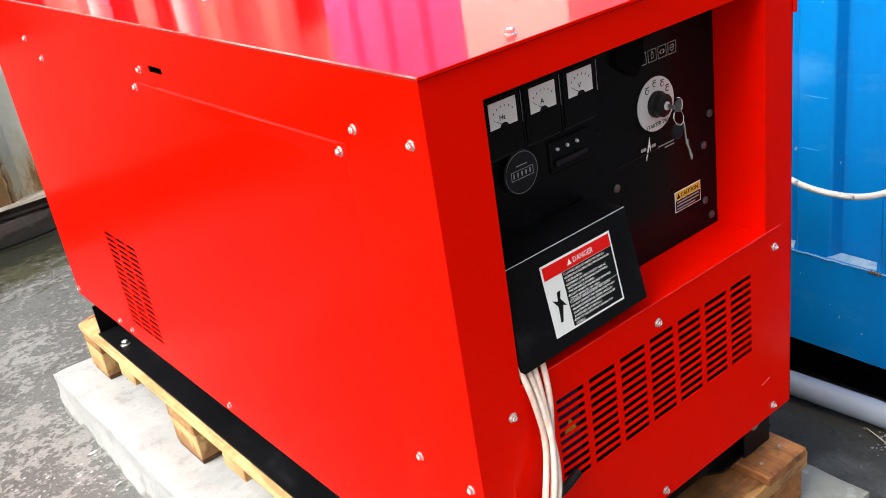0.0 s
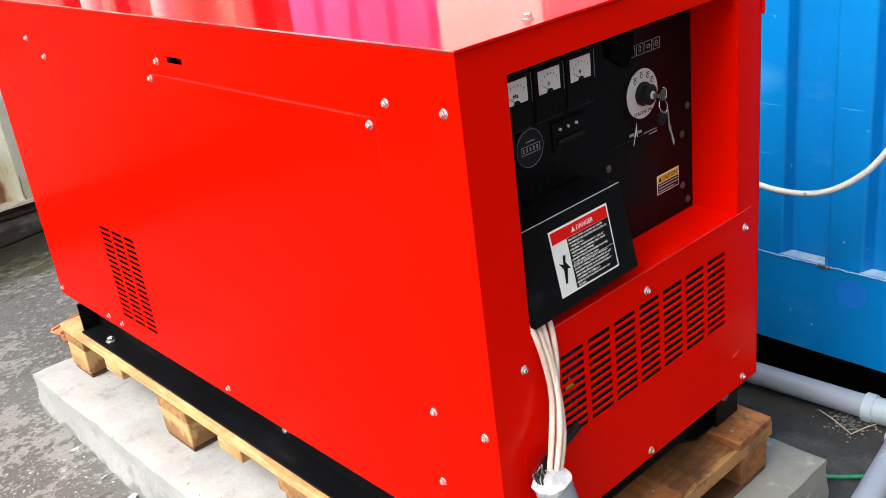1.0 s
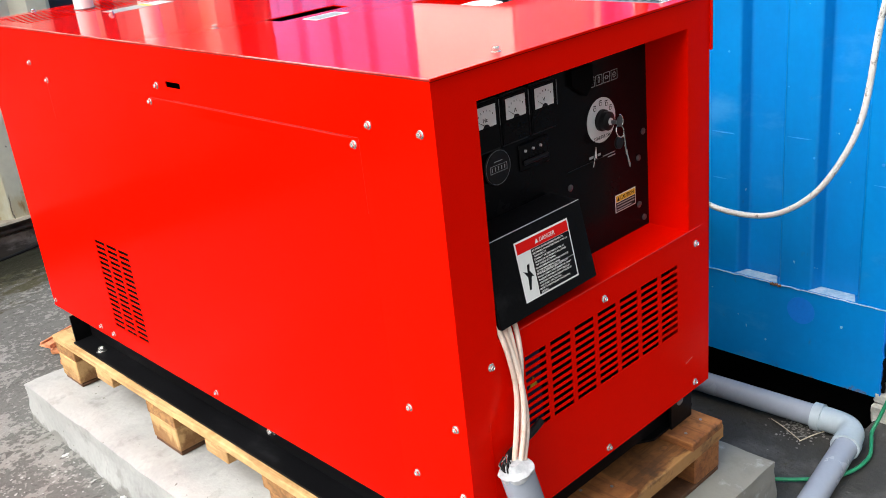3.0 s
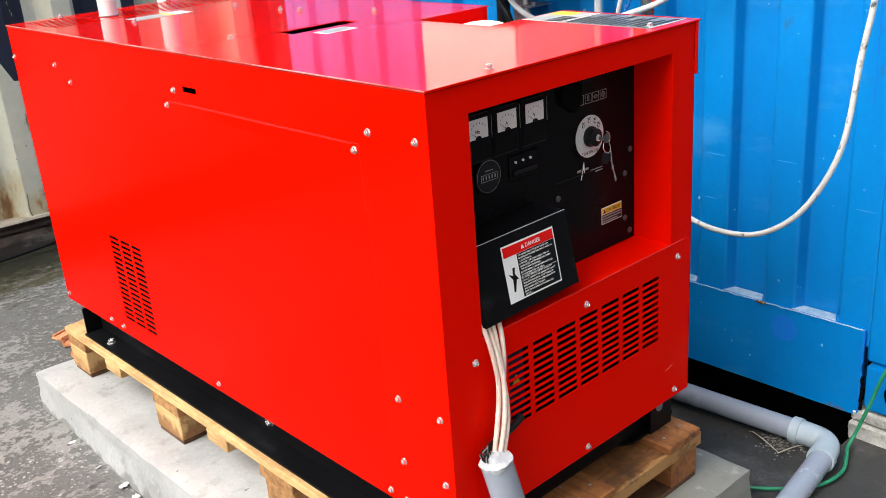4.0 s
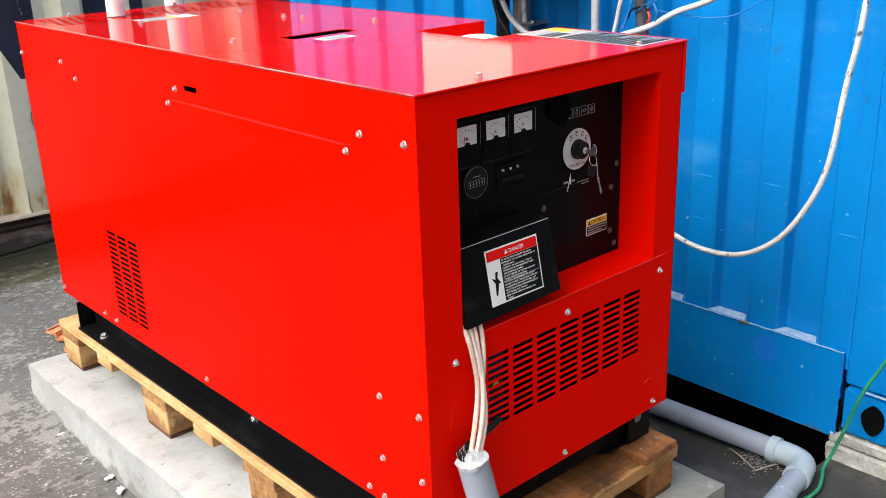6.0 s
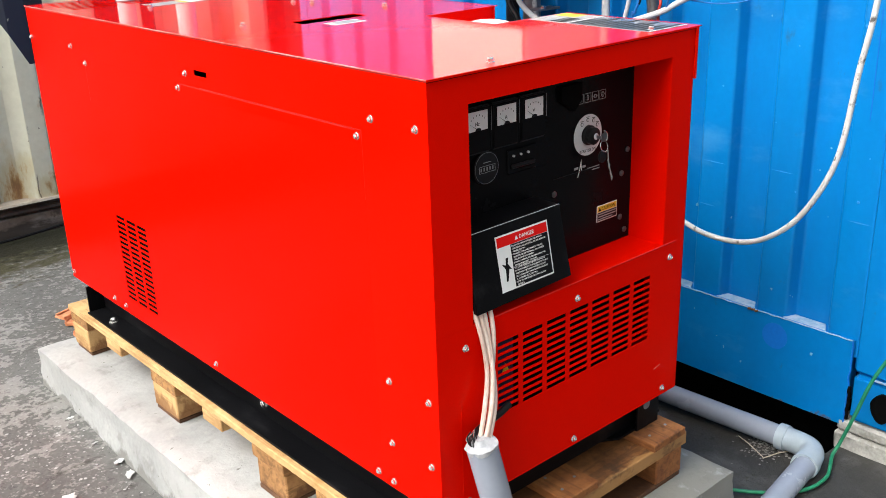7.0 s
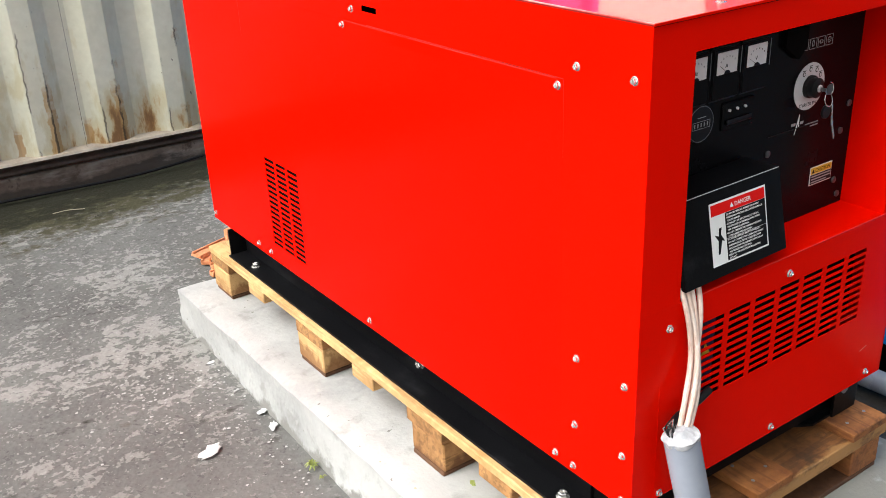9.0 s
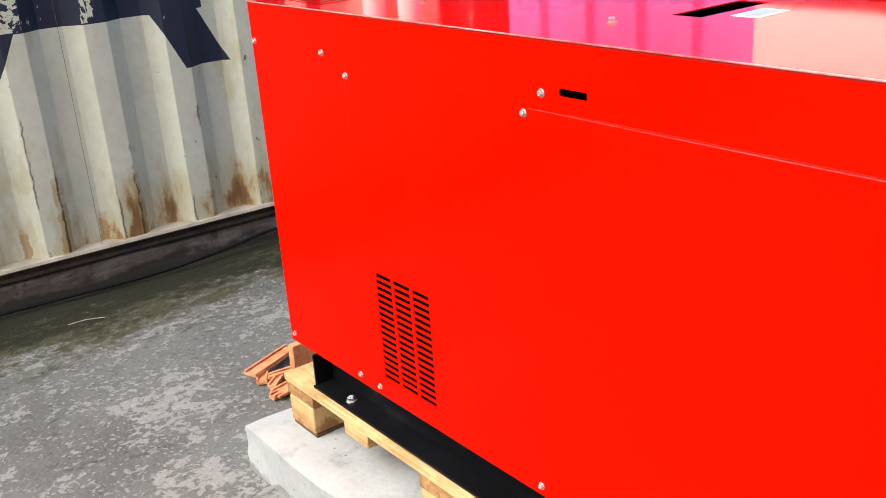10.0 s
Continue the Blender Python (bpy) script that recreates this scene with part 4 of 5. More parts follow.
# ---- pallet ----
def pallet():
    p = thing("pallet", (0.33, 0.8, 0.124), "rough softwood pallet lying on the concrete slab", "pallet")
    rnd = random.Random(4)
    y0, y1 = -0.03, 1.63
    for x0, x1 in ((-0.025, 0.075), (0.285, 0.385), (0.565, 0.675)):
        part("deck_board", box(x0, x1, y0 - rnd.uniform(0, 0.006), y1, 0.2365, 0.2555, 0.002), WOOD if x0 < 0 else WOOD_RED, p)
    for a, w in ((y0 + 0.004, 0.115), (0.27, 0.10), (0.49, 0.125), (0.745, 0.09), (0.975, 0.13), (1.285, 0.09), (1.51, 0.115)):
        part("cross_board", box(-0.022 - rnd.uniform(0, 0.003), 0.690, a, a + w, 0.2045, 0.236, 0.002), WOOD_DAMP_SHADED if a < 0 else WOOD if w < 0.1 else WOOD_END, p)
    for a, w in ((y0 + 0.01, 0.115), (0.49, 0.115), (0.98, 0.125), (1.513, 0.105)):
        part("bottom_board", box(-0.0195, 0.683, a + 0.002, a + w - 0.002, 0.1245, 0.1355, 0.0015), WOOD_DARK, p)
        for x0, x1 in ((-0.021, 0.072), (0.29, 0.38), (0.595, 0.685)):
            k = rnd.uniform(-0.003, 0.003)
            part("block", box(x0 + k, x1 + k, a, a + w, 0.136, 0.204, 0.003), WOOD_RED if x0 > 0.5 else WOOD if rnd.random() < 0.7 else WOOD_END, p)
    for x, y, r in ((0.545, 0.022, 0.010), (0.115, 0.030, 0.015), (0.225, 0.050, 0.009)):
        ring = [(x + r * math.cos(q), y + 0.7 * r * math.sin(q), 0.2361) for q in (2 * math.pi * j / 12 for j in range(13))]
        part("knot", tube(ring, 0.0011, 6, 2), WOOD_DARK, p, "dark ring of a knot", smooth=True)
    nail = part("nail", lathe([(0.0035, 0), (0.003, 0.001)], (0.59, 0.0, 0.2555), "Z", 8), STEEL, p, at=(0.59, 0.0, 0.2555))
    for x, y in ((0.65, 0.004), (0.60, 0.05), (0.645, 0.055), (0.31, 0.0), (0.36, 0.012), (0.315, 0.05)):
        again("nail", nail, (x, y, 0.2556), p)


pallet()


# ---- generator ----
W, L, Z0, Z1 = 0.673, 1.61, 0.343, 1.110
LID = 0.6775
gen = thing("generator", (0.35, 0.8, 0.2558), "glossy red enclosed diesel generator set on a black skid", "generator")


def bolt_mesh():
    """A hex bolt on a washer, pointing along -x at the origin."""
    bm = lathe([(0.0066, 0), (0.0066, 0.0010), (0.0058, 0.0014)], (0, 0, 0), "X", 18)
    lathe([(0.0047, 0.0012), (0.0047, 0.0050), (0.0038, 0.0060), (0.0026, 0.0060), (0.0020, 0.0046)], (0, 0, 0), "X", 6, bm)
    return bm


FIRST = []


def bolt(at, turn, parent=gen):
    if not FIRST:
        FIRST.append(part("bolt", bolt_mesh(), ZINC, parent, at=(0, 0, 0)))
        o = FIRST[0]
        o.location = Vector(at) - BASE[parent]
        o.rotation_euler = [radians(a) for a in turn]
        return o
    return again("bolt", FIRST[0], at, parent, turn)


def slots(u0, u1, cols, colgap, v0, v1, rows, height):
    """Rectangles of a louvre field."""
    w = (u1 - u0 - colgap * (cols - 1)) / cols
    pitch = (v1 - v0 - height) / (rows - 1)
    return [(u0 + c * (w + colgap), u0 + c * (w + colgap) + w, v0 + r * pitch, v0 + r * pitch + height) for c in range(cols) for r in range(rows)]


SIDE_VENT = slots(1.060, 1.228, 3, 0.0085, 0.392, 0.620, 17, 0.0086)
# side towards the open yard: a frame of sheet metal with a service door standing proud of it
part("side_panel", sheet("x", 0.0, (0.0021, L), (Z0, Z1 - 0.002), [(0.1665, 1.2675, Z0 + 0.0035, 1.0075), (0.664, 0.716, 1.032, 1.043)], 0.002), RED, gen)
part("service_door", sheet("x", -0.0001, (0.1664, 1.2676), (Z0 + 0.0036, 1.0068), SIDE_VENT, 0.002), RED, gen)
part("far_side_panel", sheet("x", W - 0.002, (0.0, L), (Z0, Z1 - 0.002), [(0.330, 0.545, Z1 - 0.05, Z1)], 0.002), RED, gen)
part("rear_panel", box(0.002, W - 0.002, L - 0.002, L, Z0, Z1 - 0.002), RED, gen)
FRONT_VENT = slots(0.139, 0.566, 7, 0.0105, 0.494, 0.634, 11, 0.0082)
OX0, OX1, OZ0, OZ1, PY = 0.083, 0.604, 0.688, 1.060, 0.087
part("front_frame", sheet("y", 0.0, (0.0, W - 0.0005), (0.6885, Z1 - 0.002), [(OX0, OX1, 0.6885, OZ1)], 0.002), RED, gen)
part("louvre_panel", sheet("y", 0.0, (0.0, W - 0.0005), (Z0, 0.6884), FRONT_VENT, 0.002), RED, gen)
# the niche for the control panel
part("niche_floor", box(0.003, OX1, 0.0022, PY, OZ0 - 0.004, OZ0 - 0.001), RED, gen)
part("niche_side", box(OX1, OX1 + 0.003, 0.0022, PY, OZ0 - 0.004, OZ1 + 0.003), RED, gen)
part("niche_side", box(OX0 - 0.003, OX0, 0.0022, PY, OZ0 - 0.0008, OZ1 + 0.003), RED, gen)
part("niche_top", box(OX0, OX1, 0.0022, PY, OZ1, OZ1 + 0.003), RED, gen)
part("niche_lip", rod((OX0, -0.0006, OZ0 - 0.0012), (W - 0.03, -0.0006, OZ0 - 0.0012), 0.0010, seg=8), EDGE, gen, "bright folded lip", smooth=True)
part("panel_seam", box(0.0500, 0.0506, -0.0006, -0.0001, Z0 + 0.004, 0.560), RED_LID, gen)
# the lid with its filler recess, carrying slot and rear grille
RX0, RY0, RY1 = 0.468, 0.330, 0.545
TOP_SLOT = (0.236, 0.405, 0.662, 0.716)
REAR = slots(0.035, 0.60, 4, 0.02, 1.385, 1.575, 7, 0.015)
part("lid", sheet("z", Z1 - 0.002, (-0.002, LID + 0.002), (-0.003, L + 0.002), [(RX0, LID + 0.01, RY0, RY1), TOP_SLOT, *REAR], 0.002), RED_LID, gen)
part("lid_edge", box(-0.0022, LID + 0.002, -0.0036, -0.0022, Z1 - 0.0042, Z1 - 0.0001, 0.0004), RED, gen)
# Dark strips painting the shadow line under the lid's overhang.
part("lid_seam", box(0.0, W, -0.0010, -0.0002, Z1 - 0.0056, Z1 - 0.0045), DARK, gen)
part("lid_seam", box(-0.0006, -0.0001, 0.0, L, Z1 - 0.0046, Z1 - 0.0032), RED_DARK, gen)
part("lid_edge", rod((-0.0014, -0.003, Z1 - 0.0011), (-0.0014, L, Z1 - 0.0011), 0.0014, seg=10), PALE_EDGE, gen, "folded lid edge with its sky highlight painted pale", smooth=True)
part("lid_flange", sheet("x", LID, (-0.003, L), (Z1 - 0.10, Z1 - 0.002), [(RY0, RY1, Z1 - 0.05, Z1)], 0.0016), RED, gen)
part("flange_return", box(W - 0.0004, LID - 0.0001, -0.0012, 0.0008, Z1 - 0.0995, Z1 - 0.0045), RED, gen)
part("flange_end", box(W - 0.001, LID + 0.0014, -0.0032, -0.0016, Z1 - 0.10, Z1 - 0.0044), RED, gen)
part("recess_wall", box(RX0, LID, RY1, RY1 + 0.003, Z1 - 0.05, Z1 - 0.0022), RED, gen)
part("recess_wall", box(RX0, LID, RY0 - 0.003, RY0, Z1 - 0.05, Z1 - 0.0022), RED, gen)
part("recess_wall", box(RX0 - 0.003, RX0, RY0 - 0.003, RY1 + 0.003, Z1 - 0.05, Z1 - 0.0022), RED, gen)
part("recess_floor", box(RX0 - 0.003, LID, RY0 - 0.003, RY1 + 0.003, Z1 - 0.053, Z1 - 0.0502), RED, gen)
# Near-black sheet that paints the shade down the lid slot.
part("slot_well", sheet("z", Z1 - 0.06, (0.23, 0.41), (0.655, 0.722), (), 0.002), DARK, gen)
# Door joints as dark red strips; the top one paints its shadow line.
part("door_gap", box(-0.0003, 0.0002, 1.2684, 1.2689, 0.905, 1.0068), RED_DARK, gen)
part("door_gap", box(-0.0004, 0.0002, 0.166, 0.700, 1.0077, 1.0087), RED_DARK, gen)
part("door_gap", box(-0.0004, 0.0002, 0.1652, 0.1656, 0.890, 1.0068), RED_DARK, gen)
part("door_rim", box(-0.0001, 0.0016, 0.795, 1.2675, 1.0069, 1.0080), RED, gen)
# Unseen dark red sheet added to darken the door seam.
part("seam_backing", box(0.0025, 0.0055, 0.170, 1.262, 0.985, 1.022), RED_DARK, gen)
# the door's top edge bows out a little between its bolts, and its fold catches the sky
swell, fold = [], []
for k in range(25):
    y = 0.182 + 0.600 * k / 24
    out = 0.0016 * math.sin(math.pi * k / 24) ** 0.8
    swell.append(((-0.0002, y, 0.985), (-0.0003 - out, y, 1.0053), (0.0006, y, 1.0053)))
    fold.append(((-0.0003 - out, y, 1.0054), (-0.0003 - 0.6 * out, y, 1.0063), (-0.0002, y, 1.0069), (0.0006, y, 1.0054)))
for name, rows, mat, label in (("door_swell", swell, RED, ""), ("door_edge", fold, EDGE, "")):
    bm = bmesh.new()
    rows = [[bm.verts.new(q) for q in row] for row in rows]
    for a, b in zip(rows, rows[1:]):
        for j in range(len(a)):
            bm.faces.new((a[j], a[(j + 1) % len(a)], b[(j + 1) % len(a)], b[j]))
    bm.faces.new(rows[0])
    bm.faces.new(rows[-1][::-1])
    part(name, bm, mat, gen, label)
# Near-black boxes added behind the vents to paint the unlit interior.
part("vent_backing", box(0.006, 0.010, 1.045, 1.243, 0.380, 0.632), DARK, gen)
part("lining", box(0.045, W - 0.012, PY + 0.02, L - 0.012, Z0 + 0.002, Z1 - 0.065), DARK, gen, "near-black box standing for the unlit interior")
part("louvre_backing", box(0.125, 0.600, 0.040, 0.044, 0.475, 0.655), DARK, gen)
part("wiring_tray", box(0.135, 0.205, 0.028, 0.032, 0.480, 0.640), NAVY, gen, "navy wiring tray behind the louvres")
part("warning_sign", prism([(0.172, 0.548), (0.196, 0.548), (0.184, 0.570)], "y", 0.0265, 0.0275), LABEL_YELLOW, gen)
cap = part("filler_cap", lathe([(0.050, 0), (0.050, 0.030), (0.046, 0.036), (0.030, 0.040)], (0.545, 0.430, Z1 - 0.050), "Z", 32), WHITE, gen, "white plastic filler cap", smooth=True)
for k in range(12):
    a = k * math.pi / 6
    part("grip", box(0.545 + 0.050 * math.cos(a) - 0.004, 0.545 + 0.050 * math.cos(a) + 0.004, 0.430 + 0.050 * math.sin(a) - 0.004, 0.430 + 0.050 * math.sin(a) + 0.004, Z1 - 0.046, Z1 - 0.018, 0.001), WHITE, cap)
# bolts
for y, z in ((1.598, 1.030), (1.337, 1.031), (1.261, 0.997), (0.751, 1.032), (0.789, 0.998), (0.138, 1.031), (0.177, 0.997), (0.028, 1.031), (1.592, 0.363),
             (1.319, 0.363), (1.248, 0.363), (0.776, 0.363), (0.128, 0.566), (0.023, 0.565), (0.129, 0.441), (0.022, 0.440), (0.175, 0.361), (0.131, 0.359), (0.020, 0.357)):
    bolt((-0.0002 if not (0.167 < y < 1.267 and z < 1.0) else -0.0005, y, z), (0, 0, 0))
for x, z in ((0.626, 0.656), (0.345, 0.654), (0.063, 0.652), (0.622, 0.360), (0.341, 0.358), (0.062, 0.353)):
    bolt((x, -0.0002, z), (0, 0, 90))
for x, y in ((0.141, 0.748), (0.529, 0.759), (0.467, 0.966), (0.458, 1.036), (0.460, 1.249), (0.180, 1.255), (0.135, 1.592), (0.158, 0.027), (0.575, 0.030), (0.45, 1.592)):
    bolt((x, y, Z1), (0, 90, 0)).scale = (1.3, 1.15, 1.15)

part("scratch", prism([(0.592, 0.4136), (0.614, 0.4190), (0.614, 0.4200), (0.592, 0.4146)], "y", -0.0006, -0.0001), PALE_EDGE, gen, "short pale scratch")

# skid
for side, web in ((1, 0.040), (-1, W - 0.040)):
    f0, f1 = sorted((web - side * 0.052, web + side * 0.002))
    part("skid_flange", box(f0, f1, 0.045, 1.515, 0.2562, 0.2620, 0.0008), BLACK, gen)
    w0, w1 = sorted((web - side * 0.0, web + side * 0.006))
    part("skid_web", box(w0, w1, 0.130 if side > 0 else 0.045, 1.515, 0.262, Z0 - 0.0005, 0.0008), BLACK, gen)
    part("skid_top", box(*sorted((web - side * 0.034, web + side * 0.05)), 0.03, 1.54, Z0 - 0.006, Z0 + 0.0015), BLACK, gen)
    g0, g1 = sorted((web - side * 0.046, web))
    part("gusset", box(g0, g1, 1.510, 1.515, 0.2622, Z0 - 0.006), BLACK, gen)
part("skid_cross", box(0.0405, W - 0.0405, 0.05, 0.056, 0.262, Z0 - 0.001), BLACK, gen)
part("skid_cross", box(0.0405, W - 0.0405, 1.47, 1.476, 0.262, Z0 - 0.001), BLACK, gen)
# Near-black panel painting the shade in the skid's open end.
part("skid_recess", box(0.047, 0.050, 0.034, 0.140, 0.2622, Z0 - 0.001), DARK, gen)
for x0, x1 in ((0.582, 0.655), (0.022, 0.092)):
    part("foot_bracket", box(x0, x1, 0.028, 0.033, 0.2562, Z0 - 0.001, 0.0006), BLACK, gen)
part("foot_flange", prism([(0.530, 0.034), (0.655, 0.034), (0.655, 0.060), (0.490, 0.060)], "z", 0.2562, 0.2612), BLACK, gen)
# No opening is cut: daylight through the hole is a grey steel disc.
part("foot_hole", lathe([(0.011, 0), (0.011, 0.0008)], (0.612, 0.0278, 0.312), "Y", 20), STEEL, gen, "grey disc painting the daylight seen through a bolt hole")
for y in (1.394, 0.170):
    bolt((0.012, y, 0.262), (0, 90, 0)).scale = (1.9, 1.9, 1.9)
bolt((0.040, 0.645, 0.299), (0, 0, 0)).scale = (1.9, 1.8, 1.8)


# ---- control panel ----
part("control_panel", box(OX0, OX1, PY, PY + 0.003, OZ0 - 0.002, OZ1), PANEL, gen, "black control panel")
part("panel_joint", box(0.372, 0.505, PY - 0.0012, PY - 0.0002, 0.8560, 0.8574), RUBBER, gen)


def flat(x, y, z, tilt=90):
    return pose(x, y, z, tilt, 0, 0)


def meter(x, text, needle):
    body = part("meter", box(x - 0.033, x + 0.033, PY - 0.012, PY, 0.948, 1.030, 0.003, seg=2), RUBBER, gen, "black square panel meter")
    part("window", box(x - 0.029, x + 0.029, PY - 0.0132, PY - 0.0122, 0.952, 1.0265, 0.0004), PANEL, body)
    part("dial", box(x - 0.0225, x + 0.0225, PY - 0.0142, PY - 0.0134, 0.9895, 1.0225), WHITE, body, "white meter dial")
    # The reflection at the glass's right edge is drawn as a steel strip.
    part("glass_edge", box(x + 0.0318, x + 0.0326, PY - 0.0135, PY - 0.0121, 0.985, 1.026, 0.0003), STEEL, body, "steel strip painting the glint on the meter glass")
    part("hub", prism([(x - 0.007, 0.9895), (x + 0.007, 0.9895), (x + 0.005, 0.9930), (x + 0.002, 0.9945), (x - 0.002, 0.9945), (x - 0.005, 0.9930)], "y", PY - 0.0152, PY - 0.0143), INK, body)
    a = radians(needle)
    u, v = 0.022 * math.sin(a), 0.022 * math.cos(a)
    part("needle", prism([(x - 0.0008, 0.991), (x + 0.0008, 0.991), (x + u + 0.0002, 0.991 + v), (x + u - 0.0002, 0.991 + v)], "y", PY - 0.0152, PY - 0.0146), INK, body)
    for k in range(6):
        a = radians(-45 + 18 * k)
        u, v = x + 0.022 * math.sin(a), 0.9915 + 0.023 * math.cos(a)
        part("tick", box(u - 0.0004, u + 0.0004, PY - 0.0148, PY - 0.0144, v, v + 0.0026), INK, body)
    letters_mesh("lettering", text, 0.0092, flat(x - 0.002, PY - 0.0147, 0.9985), INK, body, "black unit sign", align="CENTER")


meter(0.172, "Hz", -58)
meter(0.240, "A", -55)
meter(0.308, "V", -57)
HX, HZ = 0.194, 0.920
hm = part("hour_meter", lathe([(0.029, 0), (0.029, 0.008), (0.0265, 0.011), (0.025, 0.008)], (HX, PY, HZ), "Y", 40), RUBBER, gen, "round black hour meter", smooth=True)
part("bezel", lathe([(0.0292, 0.0078), (0.0292, 0.0092), (0.0284, 0.0096)], (HX, PY, HZ), "Y", 40), RUBBER, hm, smooth=True)
# Highlight arcs of the glossy bezel, drawn as a thin steel ring.
part("bezel_line", tube([(HX + 0.0274 * math.cos(u), PY - 0.0108, HZ + 0.0274 * math.sin(u)) for u in (2 * math.pi * j / 24 for j in range(25))], 0.00035, 6, 2), STEEL, hm)
part("hour_face", lathe([(0.0262, 0.0090), (0.0262, 0.0112)], (HX, PY, HZ), "Y", 40), RUBBER, hm)
part("counter_frame", sheet("y", PY - 0.0120, (HX - 0.019, HX + 0.019), (HZ - 0.007, HZ + 0.005), [(HX - 0.0184, HX + 0.0184, HZ - 0.0064, HZ + 0.0044)], 0.0006), GREY_PRINT, hm)
for k in range(5):
    part("digit", box(HX - 0.0155 + k * 0.007, HX - 0.0135 + k * 0.007, PY - 0.0119, PY - 0.0114, HZ - 0.0040, HZ + 0.0022), GREY_PRINT, hm)
part("print_line", box(HX - 0.009, HX + 0.009, PY - 0.0119, PY - 0.0114, HZ + 0.010, HZ + 0.0112), GREY_PRINT, hm)
br = part("breaker", box(0.252, 0.326, PY - 0.004, PY, 0.893, 0.938, 0.002), PANEL, gen, "black circuit breaker with small pale buttons")
for x in (0.2645, 0.2830, 0.3015):
    part("button", lathe([(0.0023, 0), (0.0023, 0.003), (0.0015, 0.0036)], (x, PY - 0.0042, 0.926), "Y", 12), ALU, br)
part("lever", box(0.258, 0.318, PY - 0.009, PY - 0.0042, 0.903, 0.911, 0.002), RUBBER, br)
plate = part("starter_plate", lathe([(0.0395, 0), (0.0395, 0.0012)], (0.469, PY, 0.924), "Y", 56), ALU, gen, "round silver starter switch plate")
knob = part("ignition_lock", lathe([(0.019, 0.0013), (0.019, 0.006), (0.0165, 0.008), (0.0165, 0.017), (0.0125, 0.020)], (0.469, PY, 0.924), "Y", 32), RUBBER, gen, "black ignition lock barrel", smooth=True)
part("lock_face", lathe([(0.0062, 0.0202), (0.0062, 0.0215), (0.004, 0.022)], (0.469, PY, 0.924), "Y", 24), ALU, knob)
letters_mesh("lettering", "STARTER SW", 0.0085, flat(0.469, PY - 0.0014, 0.891), INK, plate, "black lettering", align="CENTER", width=0.95)
for k, a in enumerate((-38, -4, 29, 58)):
    u, v = 0.469 + 0.030 * math.sin(radians(a)), 0.924 + 0.029 * math.cos(radians(a))
    part("symbol", lathe([(0.0038, 0.0013), (0.0038, 0.0018)], (u, PY, v), "Y", 14), INK, plate)
    part("symbol_centre", lathe([(0.0026, 0.0019), (0.0026, 0.0022)], (u, PY, v), "Y", 14), ALU, plate)
    part("mark", box(u - 0.004, u + 0.004, PY - 0.0018, PY - 0.0013, v + 0.005, v + 0.0062), INK, plate)


def keys():
    k = thing("key_ring", (0.485, PY - 0.03, 0.92), "steel ignition key with a second key on a ring", "keys")
    part("key_bow", lathe([(0.0080, 0.031), (0.0090, 0.0315), (0.0090, 0.0335), (0.0080, 0.034)], (0.479, PY, 0.923), "Y", 24), STEEL_DARK, k, "dark steel key head", smooth=True)
    part("key_blade", box(0.4680, 0.4702, PY - 0.033, PY - 0.0225, 0.9205, 0.9265), STEEL, k)
    ring = [(0.4765 + 0.0098 * math.cos(a), PY - 0.034 + 0.003 * math.sin(a), 0.9065 + 0.0105 * math.sin(a)) for a in (2 * math.pi * i / 14 for i in range(15))]
    part("ring", tube(ring, 0.0008, 6, 3), ZINC, k, smooth=True)
    loop = [(0.474 + 0.011 * math.cos(a), PY - 0.0345, 0.924 + 0.012 * math.sin(a)) for a in (math.radians(-40 + i * 14) for i in range(10))]
    part("key_edge", tube(loop, 0.0010, 6, 2), ZINC, k, smooth=True)
    part("spare_head", lathe([(0.0108, 0.0315), (0.0115, 0.0325), (0.0115, 0.035), (0.0105, 0.036)], (0.473, PY, 0.887), "Y", 24), RUBBER, k, smooth=True)
    part("spare_blade", prism([(0.4810, 0.899), (0.4838, 0.899), (0.4872, 0.872), (0.4905, 0.870), (0.4900, 0.864), (0.4990, 0.842), (0.4970, 0.836), (0.4945, 0.840), (0.4895, 0.858), (0.4855, 0.864)], "y", PY - 0.0385, PY - 0.037), ZINC, k)


keys()
